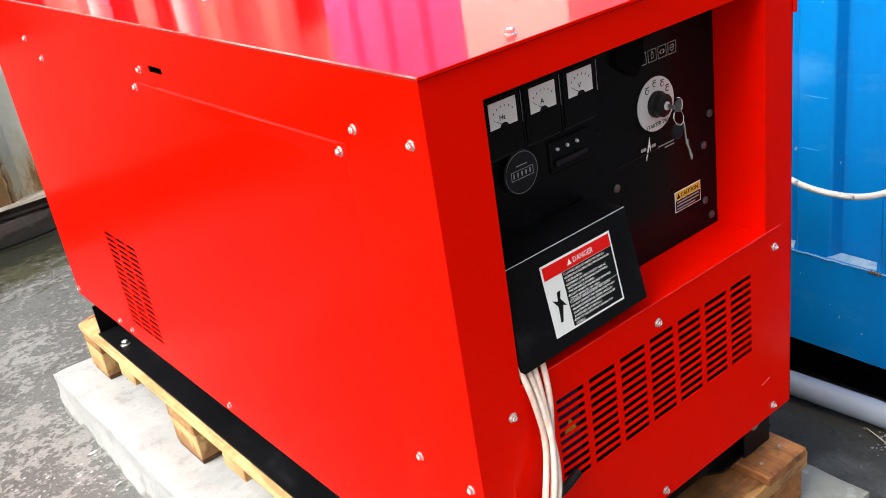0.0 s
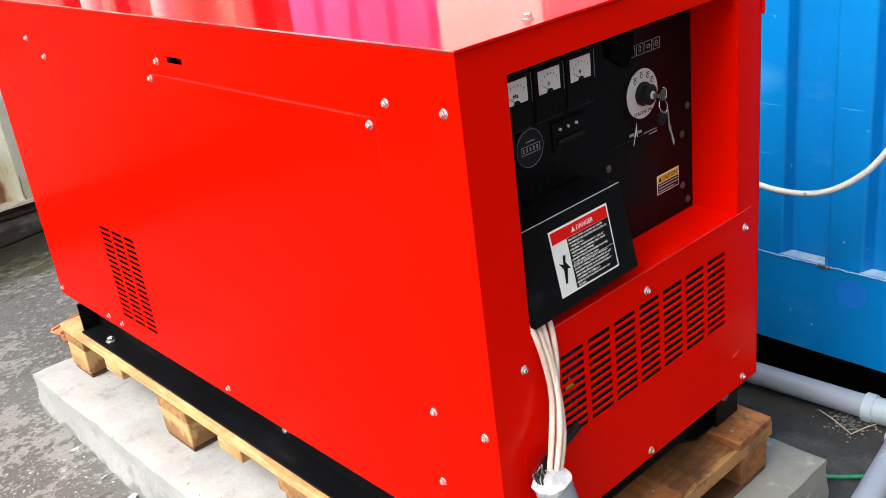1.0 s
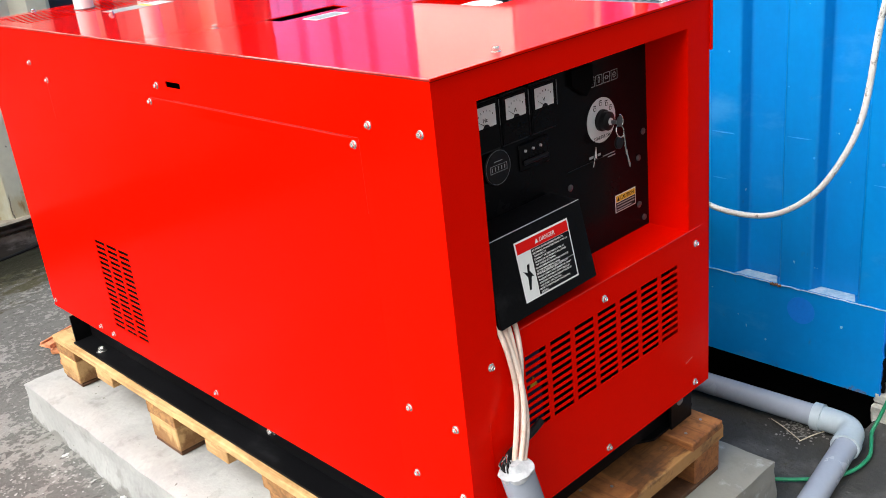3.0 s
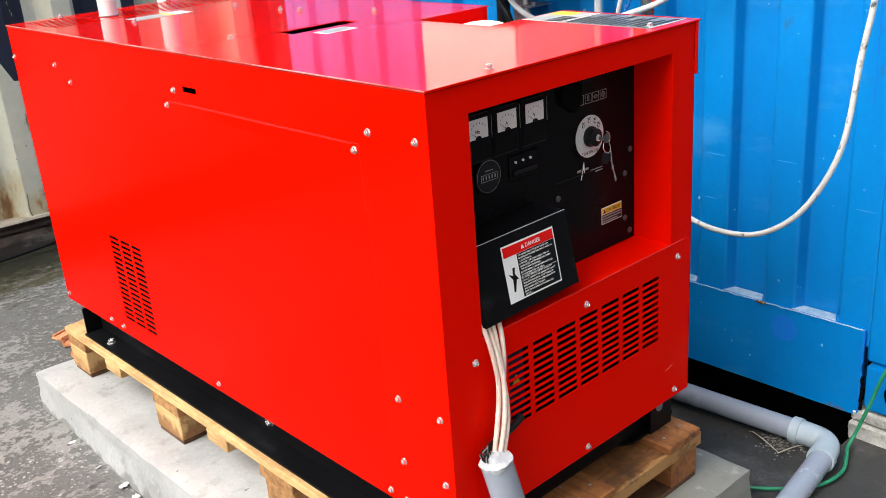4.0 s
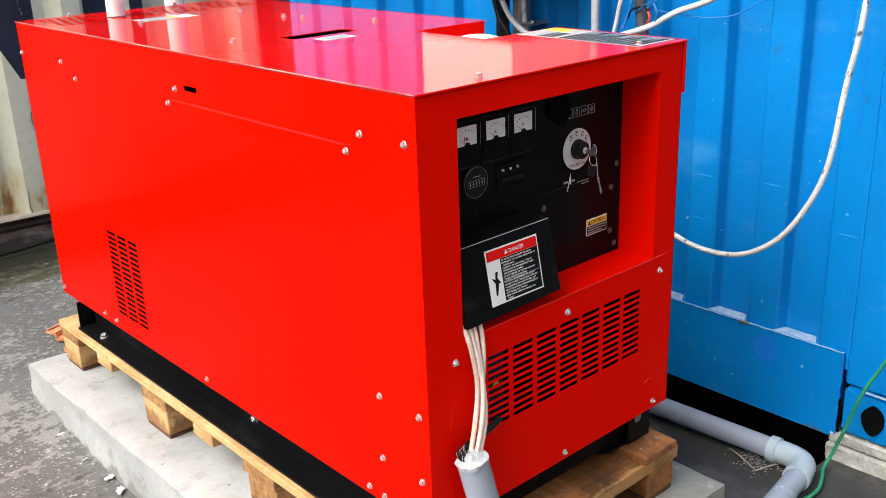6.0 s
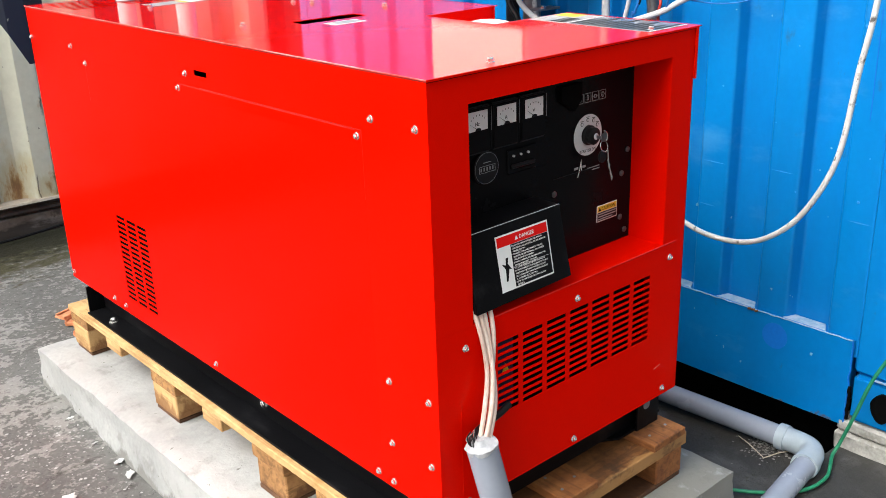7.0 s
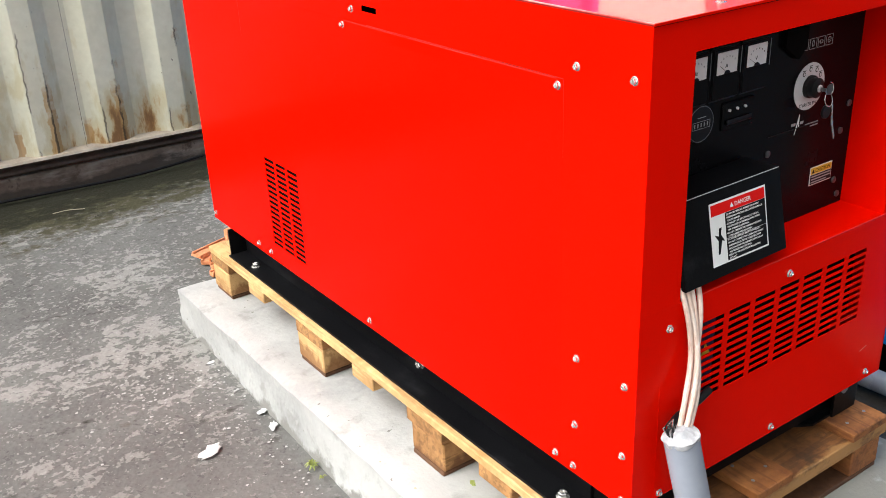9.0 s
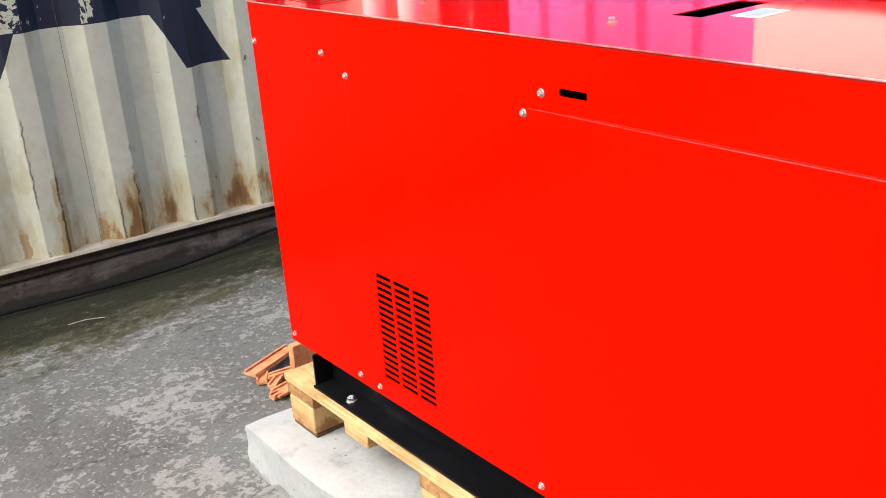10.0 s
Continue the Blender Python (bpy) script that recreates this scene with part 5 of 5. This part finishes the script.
# pictogram squares
for k in range(4):
    x0, z0 = 0.4365 + k * 0.0215, 0.986
    fr = part("symbol_frame", sheet("y", PY - 0.0006, (x0, x0 + 0.0180), (z0, z0 + 0.0175), [(x0 + 0.0008, x0 + 0.0172, z0 + 0.0008, z0 + 0.0167)], 0.0004), GREY_PRINT, gen, "white printed square symbol")
    xc, zc = x0 + 0.009, z0 + 0.0088
    if k == 1:
        bm = sheet("y", PY - 0.0006, (xc - 0.0026, xc + 0.0026), (zc - 0.0045, zc + 0.0045), [(xc - 0.0017, xc + 0.0017, zc - 0.0036, zc + 0.0036)], 0.0004)
        box(xc - 0.0012, xc + 0.0012, PY - 0.0006, PY - 0.0002, zc + 0.0045, zc + 0.0058, 0, bm)
    elif k == 2:
        bm = sheet("y", PY - 0.0006, (xc - 0.0035, xc + 0.0035), (zc - 0.0030, zc + 0.0030), [(xc - 0.0026, xc + 0.0026, zc - 0.0021, zc + 0.0021)], 0.0004)
        for dx in (-0.0058, 0.0036):
            box(xc + dx, xc + dx + 0.0022, PY - 0.0006, PY - 0.0002, zc - 0.0005, zc + 0.0005, 0, bm)
    else:
        bm = bmesh.new()
        for j in range(10):
            u = 2 * math.pi * j / 10
            box(xc + 0.0040 * math.cos(u) - 0.0008, xc + 0.0040 * math.cos(u) + 0.0008, PY - 0.0006, PY - 0.0002, zc + 0.0044 * math.sin(u) - 0.0009, zc + 0.0044 * math.sin(u) + 0.0009, 0, bm)
        box(xc - 0.0022, xc + 0.0022, PY - 0.0006, PY - 0.0002, zc - 0.0005, zc + 0.0005, 0, bm)
    part("symbol", bm, GREY_PRINT, fr)
# Near-black wedge overlapping the left edge of the first symbol.
part("lamp_hood", prism([(0.386, 1.028), (0.4415, 1.028), (0.4415, 0.996), (0.4235, 0.978), (0.4215, 0.978), (0.386, 1.002)], "y", PY - 0.008, PY), DARK, gen, "black wedge on the control panel")
# maker's mark and small print as bars
part("maker_mark", prism([(0.4415, 0.846), (0.4430, 0.846), (0.4500, 0.866), (0.4520, 0.858), (0.4530, 0.858), (0.4515, 0.880)], "y", PY - 0.0008, PY - 0.0002), WHITE, gen)
part("print_bar", box(0.432, 0.443, PY - 0.0008, PY - 0.0002, 0.862, 0.8665), GREY_PRINT, gen)
part("print_bar", box(0.455, 0.464, PY - 0.0008, PY - 0.0002, 0.862, 0.8665), GREY_PRINT, gen)
part("print_bar", box(0.470, 0.505, PY - 0.0008, PY - 0.0002, 0.857, 0.8588), GREY_PRINT, gen)
part("print_bar", box(0.484, 0.505, PY - 0.0008, PY - 0.0002, 0.852, 0.8538), GREY_PRINT, gen)
for x, z in ((0.376, 0.828), (0.590, 0.872), (0.574, 0.826), (0.573, 0.735), (0.588, 0.705)):
    part("screw", lathe([(0.006, 0), (0.006, 0.002), (0.004, 0.0035)], (x, PY, z), "Y", 14), STEEL_DARK, gen, smooth=True)
# caution label
cl = part("caution_label", box(0.5005, 0.5620, PY - 0.0010, PY - 0.0003, 0.7405, 0.7740, 0.0002), WHITE, gen, "caution label with yellow heading")
part("heading", box(0.5022, 0.5603, PY - 0.0014, PY - 0.0011, 0.7605, 0.7722), LABEL_YELLOW, cl)
part("text_field", box(0.5022, 0.5603, PY - 0.0014, PY - 0.0011, 0.7422, 0.7595), INK, cl)
letters_mesh("lettering", "CAUTION", 0.0100, flat(0.514, PY - 0.0016, 0.7630), INK, cl, "black lettering", width=0.92)
part("warning_sign", prism([(0.5045, 0.7625), (0.5125, 0.7625), (0.5085, 0.7700)], "y", PY - 0.0018, PY - 0.0015), INK, cl)
for k in range(3):
    part("print_bar", box(0.5045, 0.5575 - 0.010 * (k == 2), PY - 0.0018, PY - 0.0015, 0.7550 - k * 0.0052, 0.7572 - k * 0.0052), GREY_PRINT, cl)

# terminal cover, sloping outwards, with the danger label
CT, CB, CYT, CYB = 0.838, 0.705, 0.018, -0.008
TILT = math.degrees(math.atan2(CT - CB, CYT - CYB))
bm = bmesh.new()
vs = [bm.verts.new(p) for p in ((0.084, CYT, CT), (0.315, CYT, CT + 0.002), (0.3195, CYB, CB + 0.004), (0.086, CYB, CB), (0.084, PY - 0.004, CT), (0.315, PY - 0.004, CT + 0.002), (0.3195, PY - 0.004, CB + 0.004), (0.086, PY - 0.004, CB))]
for f in ((0, 3, 2, 1), (4, 5, 6, 7), (0, 1, 5, 4), (1, 2, 6, 5), (2, 3, 7, 6), (3, 0, 4, 7)):
    bm.faces.new([vs[k] for k in f])
bmesh.ops.bevel(bm, geom=bm.edges[:], offset=0.0015, segments=2, affect="EDGES")
cover = part("terminal_cover", bm, BLACK, gen, "black sloping terminal cover")


def on_cover(x, s, lift):
    """A pose on the cover's face: x in the world, s metres up from its lower edge."""
    k = s / math.hypot(CT - CB, CYT - CYB)
    return pose(x, CYB + (CYT - CYB) * k - lift * math.sin(radians(TILT)), CB + (CT - CB) * k + lift * math.cos(radians(TILT)), TILT)


def plaque(name, x0, x1, s0, s1, lift, mat, parent, label=""):
    b = box(x0, x1, s0, s1, 0, 0.0003)
    bmesh.ops.translate(b, verts=b.verts, vec=(-x0, 0, 0))
    bmesh.ops.transform(b, verts=b.verts, matrix=on_cover(x0, 0, lift))
    return part(name, b, mat, parent, label)


# Sky highlight on the cover's fold, drawn as a thin pale rod.
part("folded_edge", rod((0.086, CYT + 0.0006, CT), (0.313, CYT + 0.0006, CT + 0.002), 0.0005, seg=8), ALU, cover, "pale strip painting the sky highlight on the fold")
DX0, DX1, DS0, DS1 = 0.1485, 0.2765, 0.021, 0.1185
dl = plaque("danger_label", DX0, DX1, DS0, DS1, 0.0004, WHITE, cover, "white and red danger label")
plaque("heading", DX0 + 0.003, DX1 - 0.003, DS1 - 0.020, DS1 - 0.003, 0.0008, LABEL_RED, dl)
plaque("text_field", DX0 + 0.033, DX1 - 0.003, DS0 + 0.003, DS1 - 0.0205, 0.0008, INK, dl)
letters_mesh("lettering", "DANGER", 0.0100, on_cover(DX0 + 0.0555, DS1 - 0.0152, 0.0013), WHITE, dl, "white lettering", width=0.92)
b = prism([(0, 0), (0.0082, 0), (0.0041, 0.0074)], "z", 0, 0.0002)
bmesh.ops.transform(b, verts=b.verts, matrix=on_cover(DX0 + 0.0450, DS1 - 0.0152, 0.0012))
part("warning_sign", b, WHITE, dl)
ROWS = ("TO AVOID SERIOUS INJURY OR DEATH", "\u2022HAZARDOUS VOLTAGE WILL SHOCK, BURN OR", "  CAUSE DEATH.", "\u2022CONNECT OR DISCONNECT THE AC", "  RECEPTACLES OR TERMINALS ONLY WHEN",
        "  THE ENGINE IS STOPPED.", "\u2022DO NOT OPERATE THE MACHINE WITH THIS", "  COVER REMOVED OR OPEN.", "TO AVOID SERIOUS INJURY OR DEATH", "\u2022DO NOT CONNECT THE GENERATOR TO ANY",
        "  BUILDING'S ELECTRICAL SYSTEM UNLESS BY", "  ISOLATION SWITCH HAS BEEN INSTALLED BY", "  A LICENSED ELECTRICIAN.", "\u2022REFER TO THE OPERATOR'S MANUAL FOR", "  DETAILS.")
for k, row in enumerate(ROWS):
    letters_mesh("lettering", row, 0.0042, on_cover(DX0 + 0.0345, DS1 - 0.0254 - k * 0.00487, 0.0013), WHITE, dl, width=0.90 if len(row) > 33 else 1.02)
plaque("rule", DX0 + 0.034, DX1 - 0.004, DS1 - 0.0254 - 7 * 0.00487 - 0.0015, DS1 - 0.0254 - 7 * 0.00487 - 0.0011, 0.0012, WHITE, dl)
# zigzag warning shape in the white field
b = prism([(0.010, 0.012), (0.014, 0.012), (0.020, 0.032), (0.026, 0.030), (0.018, 0.042), (0.021, 0.052), (0.015, 0.052), (0.013, 0.040), (0.004, 0.044), (0.012, 0.033)], "z", 0, 0.0002)
bmesh.ops.transform(b, verts=b.verts, matrix=on_cover(DX0 + 0.003, DS0 + 0.005, 0.0008))
part("warning_shape", b, INK, dl)

# labels on the lid
lb = part("rating_label", box(0.556, 0.672, 0.018, 0.222, Z1, Z1 + 0.0006), PLATE, gen, "grey printed rating plate with dark lines")
for k in range(12):
    part("print_bar", box(0.563, 0.664 - 0.02 * ((k * 7) % 3), 0.028 + k * 0.0160, 0.036 + k * 0.0160, Z1 + 0.0007, Z1 + 0.0010), INK, lb)
for y in (0.019, 0.219):
    part("border", box(0.557, 0.671, y, y + 0.002, Z1 + 0.0007, Z1 + 0.0010), WHITE, lb)
lb = part("instruction_label", box(0.556, 0.672, 0.226, 0.324, Z1, Z1 + 0.0006), PLATE_WHITE, gen, "white instruction label with a yellow heading")
part("heading", box(0.630, 0.668, 0.262, 0.320, Z1 + 0.0007, Z1 + 0.0010), LABEL_YELLOW, lb)
for k in range(4):
    part("print_bar", box(0.562 + k * 0.015, 0.572 + k * 0.015, 0.232, 0.268, Z1 + 0.0007, Z1 + 0.0010), INK, lb)
    part("print_bar", box(0.562 + k * 0.015, 0.571 + k * 0.015, 0.276, 0.316, Z1 + 0.0007, Z1 + 0.0010), GREY_PRINT, lb)
lb = part("slot_label", box(0.266, 0.345, 0.588, 0.634, Z1, Z1 + 0.0006), WHITE, gen, "small white label by the lid slot")
part("text_field", box(0.272, 0.339, 0.594, 0.628, Z1 + 0.0007, Z1 + 0.0010), GREY_PRINT, lb)
lb = part("rear_label", box(0.195, 0.350, 1.265, 1.335, Z1, Z1 + 0.0006), GREY_PRINT, gen, "pale grey label with a yellow and white field")
part("text_field", box(0.30, 0.346, 1.270, 1.330, Z1 + 0.0007, Z1 + 0.0010), WHITE, lb)
part("heading", box(0.285, 0.299, 1.270, 1.330, Z1 + 0.0007, Z1 + 0.0010), LABEL_YELLOW, lb)

# exhaust and a pipe behind
ex = thing("exhaust_pipe", (0.215, 1.47, Z1), "white painted vertical exhaust pipe on the generator lid", "pipe")
part("tube", rod((0.215, 1.47, Z1 + 0.0005), (0.215, 1.47, 2.4), 0.0235, seg=24), WHITE, ex, smooth=True)
part("collar", rod((0.215, 1.47, Z1 + 0.0003), (0.215, 1.47, Z1 + 0.002), 0.0265, seg=24), STEEL, ex, smooth=True)
tagged(part("standpipe", rod((0.58, 1.85, -0.01), (0.58, 1.85, 2.4), 0.030, seg=24), WHITE, smooth=True), "white plastic standpipe behind the generator", "pipe")


# ---- cables and their conduit at the front ----
cond = thing("cable_conduit", (0.07, -0.06, 0.0), "grey plastic conduit tube with beige power cables sealed in its mouth", "conduit")
CTOP, CFOOT = Vector((0.058, -0.040, 0.486)), Vector((0.128, -0.080, 0.122))
along = (CFOOT - CTOP).normalized()
R = 0.0275
part("tube", rod(CTOP, CFOOT, R, seg=32), PVC, cond, smooth=True)
bm = lathe([(R + 0.0003, -0.006), (R + 0.0012, -0.002), (R + 0.001, 0.0015), (R - 0.004, 0.003), (0.018, 0.005), (0.010, 0.014)], (0, 0, 0), "Z", 26)
for v in bm.verts:
    v.co *= 1 + 0.14 * noise.noise(v.co * 90)
bmesh.ops.transform(bm, verts=bm.verts, matrix=Matrix.Translation(CTOP) @ (-along).to_track_quat("Z", "Y").to_matrix().to_4x4())
part("seal", bm, PUTTY, cond, "lumpy white sealant collar", smooth=True)
for x, neck, low, deep in ((0.088, -0.0055, -0.0080, 0.004), (0.099, 0.0010, 0.0085, -0.004), (0.110, -0.0010, -0.0005, -0.005), (0.125, 0.0055, 0.0050, 0.003)):
    end = CTOP + Vector((1.1 * low + 0.003, 0.5 * deep, -0.01))
    line = [(x, 0.04, 0.760), (x, 0.008, 0.715), (0.6 * x + 0.042 + 0.4 * neck, -0.010, 0.662), (0.104 + neck, -0.019 + deep, 0.598), (0.090 + low, -0.028 + deep, 0.538), tuple(end)]
    part("power_cable", tube(line, 0.0043, 10), WIRE, cond, smooth=True)
part("control_cable", tube([(0.158, -0.008, 0.512), (0.135, -0.009, 0.504), (0.105, -0.011, 0.499), (0.070, -0.017, 0.497), (0.052, -0.026, 0.490), (0.05, -0.03, 0.47)], 0.0065, 10), RUBBER, cond, "short black rubber cable", smooth=True)
for k in range(9):
    a, b_ = 2.4 * k, 0.006 + 0.0007 * k
    part("frayed_strand", tube([(0.050 + 0.5 * b_ * math.cos(a), -0.028 + 0.4 * b_ * math.sin(a), 0.512 - 0.0016 * k), (0.044 + b_ * math.cos(a), -0.030 + b_ * math.sin(a), 0.500 - 0.001 * k), (0.050, -0.034, 0.478)], 0.0012, 6, 4), ZINC if k % 3 == 0 else RUBBER, cond, smooth=True)


# ---- bits on the ground ----
def shard(name, at, size, mat, label, cat, seed, turn=0):
    rnd = random.Random(seed)
    n = 15
    bm = bmesh.new()
    ring = [(size * rnd.uniform(0.55, 1.1) * math.cos(2 * math.pi * k / n), size * 0.6 * rnd.uniform(0.5, 1.1) * math.sin(2 * math.pi * k / n)) for k in range(n)]
    lo = [bm.verts.new((x, y, rnd.uniform(0, 0.001))) for x, y in ring]
    hi = [bm.verts.new((x * 0.95, y * 0.95, 0.0010 + rnd.uniform(0, 0.0022))) for x, y in ring]
    top = bm.verts.new((0, 0, 0.0014))
    bot = bm.verts.new((0, 0, 0))
    for k in range(n):
        j = (k + 1) % n
        bm.faces.new((lo[k], lo[j], hi[j], hi[k]))
        bm.faces.new((hi[k], hi[j], top))
        bm.faces.new((lo[j], lo[k], bot))
    bmesh.ops.rotate(bm, verts=bm.verts, cent=(0, 0, 0), matrix=Matrix.Rotation(radians(turn), 3, "Z"))
    bmesh.ops.translate(bm, verts=bm.verts, vec=at)
    return tagged(part(name, bm, mat, at=at), label, cat)


shard("paper_scrap", (-0.305, 1.055, -0.002), 0.042, PAPER, "torn scrap of white paper on the yard", "paper", 1, 20)
shard("paint_flake", (-0.139, 1.055, -0.002), 0.022, PAPER, "pale paint flake beside the slab", "flake", 2, 60)
shard("paint_flake", (-0.130, 1.13, -0.002), 0.020, PAPER, "pale paint flake beside the slab", "flake", 3, 10)
shard("bottle_top", (-0.138, 1.44, -0.002), 0.014, PAPER, "flattened pale bottle top on the yard", "litter", 5)


def tuft(at, size, count, seed, label):
    """A small weed of narrow bent leaves."""
    rnd = random.Random(seed)
    bm = bmesh.new()
    for k in range(count):
        a, reach, lift = rnd.uniform(0, 6.28), size * rnd.uniform(0.5, 1.1), size * rnd.uniform(0.2, 0.9)
        d, s = Vector((math.cos(a), math.sin(a), 0)), Vector((-math.sin(a), math.cos(a), 0)) * size * 0.13
        p = [Vector(at), Vector(at) + d * reach * 0.5 + Vector((0, 0, lift)), Vector(at) + d * reach + Vector((0, 0, lift * 0.6))]
        v = [bm.verts.new(q) for q in (p[0], p[1] - s, p[2], p[1] + s, p[1] + Vector((0, 0, -0.001)))]
        bm.faces.new((v[0], v[1], v[2], v[3]))
        bm.faces.new((v[0], v[1], v[4]))
        bm.faces.new((v[4], v[1], v[2]))
        bm.faces.new((v[4], v[2], v[3]))
        bm.faces.new((v[0], v[4], v[3]))
    tagged(part("weed", bm, LEAF, at=at), label, "plant")


def scatter(name, count, spot, size, mat, seed, label, cat):
    """Many small flat chips as one object."""
    rnd = random.Random(seed)
    bm = bmesh.new()
    for k in range(count):
        x, y, z = spot(rnd)
        s, a = size * rnd.uniform(0.35, 1.3), rnd.uniform(0, 6.28)
        ring = [(x + s * rnd.uniform(0.6, 1) * math.cos(a + j * 1.2566), y + s * rnd.uniform(0.4, 1) * math.sin(a + j * 1.2566)) for j in range(5)]
        lo = [bm.verts.new((p, q, z)) for p, q in ring]
        hi = [bm.verts.new((x + (p - x) * 0.8, y + (q - y) * 0.8, z + s * rnd.uniform(0.05, 0.13))) for p, q in ring]
        bm.faces.new(hi)
        bm.faces.new(lo[::-1])
        for j in range(5):
            bm.faces.new((lo[j], lo[(j + 1) % 5], hi[(j + 1) % 5], hi[j]))
    tagged(part(name, bm, mat), label, cat, kind="stuff")


scatter("rubble", 110, lambda r: (-0.150 - abs(r.gauss(0, 0.045)), r.uniform(0.2, 1.65), -0.0045), 0.0042, CRUST, 21, "pale mortar crumbs along the slab foot", "rubble")
scatter("yard_grit", 100, lambda r: (r.uniform(-1.3, -0.13), r.uniform(0.3, 2.5), -0.0045), 0.0032, CRUST, 22, "small pale chips of crust on the yard", "grit")
scatter("crust_flakes", 150, lambda r: (min(-0.135, r.gauss(-0.28, 0.11)), r.gauss(1.42, 0.15), -0.0045), 0.0055, CRUST, 25, "flat pale flakes of cement crust on the yard", "grit")
scatter("dark_grit", 160, lambda r: (r.uniform(-1.3, -0.13), r.uniform(0.3, 2.6), -0.005), 0.0035, PLASTER, 24, "small dark grit on the yard", "grit")
scatter("leaf_litter", 46, lambda r: (r.uniform(-0.10, 0.02), r.uniform(0.15, 0.75), 0.124), 0.0045, STRAW, 23, "dry leaf crumbs scattered on the slab", "litter")
tuft((-0.142, 0.85, -0.004), 0.021, 16, 3, "small green weed at the slab edge")
tuft((-0.146, 0.80, -0.004), 0.014, 9, 4, "tiny green weed at the slab edge")
tuft((-0.145, 0.67, -0.004), 0.012, 7, 5, "tiny green weed at the slab edge")
tuft((-0.147, 0.60, -0.004), 0.010, 7, 6, "tiny green weed at the slab edge")
shard("leaf", (0.015, 0.44, 0.124), 0.013, LEAF, "fallen yellow-green leaf on the slab", "leaf", 7, 70)
strip("straw", [(-0.165, 2.889, 0.001), (-0.11, 2.875, 0.005), (-0.052, 2.853, 0.002)], 0.0013, STRAW, "pale dry stalk lying on the yard", "straw", 6)
strip("straw", [(-0.74, 1.596, 0.0), (-0.715, 1.615, 0.004), (-0.685, 1.637, 0.001)], 0.0032, PAPER, "short white plastic stick on the yard", "stick", 6)
scatter("cement_spill", 130, lambda r: (r.gauss(1.095, 0.030), r.gauss(0.005, 0.028), -0.0045), 0.0048, CEMENT, 26, "thin crumbled cement spill on the yard", "spill")
strip("straw", [(1.046, -0.018, 0.0), (1.085, -0.036, 0.005), (1.122, -0.052, 0.003)], 0.0016, STRAW, "dry straw on the yard", "straw", 6)
strip("straw", [(1.094, 0.081, 0.0), (1.07, 0.035, 0.006), (1.046, -0.018, 0.003)], 0.0013, STRAW, "dry straw on the yard", "straw", 6)


def tile(at, size, turn, lean):
    """A broken strip of roof tile with a raised rim along both sides."""
    a, b, h = size[0] / 2, size[1] / 2, size[2]
    bm = box(-a, a, -b, b, 0, h, 0.002)
    if h < 0.1:
        box(-a, a * 0.97, -b, -b + 0.007, h, h + 0.006, 0.0015, bm)
        box(-a * 0.95, a, b - 0.007, b, h, h + 0.006, 0.0015, bm)
    for v in bm.verts:
        v.co += Vector((noise.noise(v.co * 40), noise.noise(v.co * 40 + Vector((3, 0, 0))), 0)) * 0.006
    bmesh.ops.transform(bm, verts=bm.verts, matrix=pose(*at, lean, lean * 0.4, turn))
    tagged(part("broken_tile", bm, CLAY), "broken orange clay tile piece behind the pallet", "tile", "broken tiles")


for at, size, turn, lean in (((0.18, 2.125, 0.016), (0.20, 0.044, 0.007), 26, 8), ((0.20, 2.045, 0.010), (0.14, 0.022, 0.006), -6, 3), ((0.165, 1.970, 0.004), (0.14, 0.045, 0.007), 12, 3), ((0.122, 2.07, 0.0), (0.05, 0.03, 0.014), 60, 0), ((0.138, 2.02, 0.0), (0.06, 0.025, 0.014), 40, 0), ((0.102, 1.955, 0.0), (0.03, 0.025, 0.012), 10, 0), ((0.195, 1.895, 0.0), (0.13, 0.022, 0.175), 4, 0)):
    tile(at, size, turn, lean)
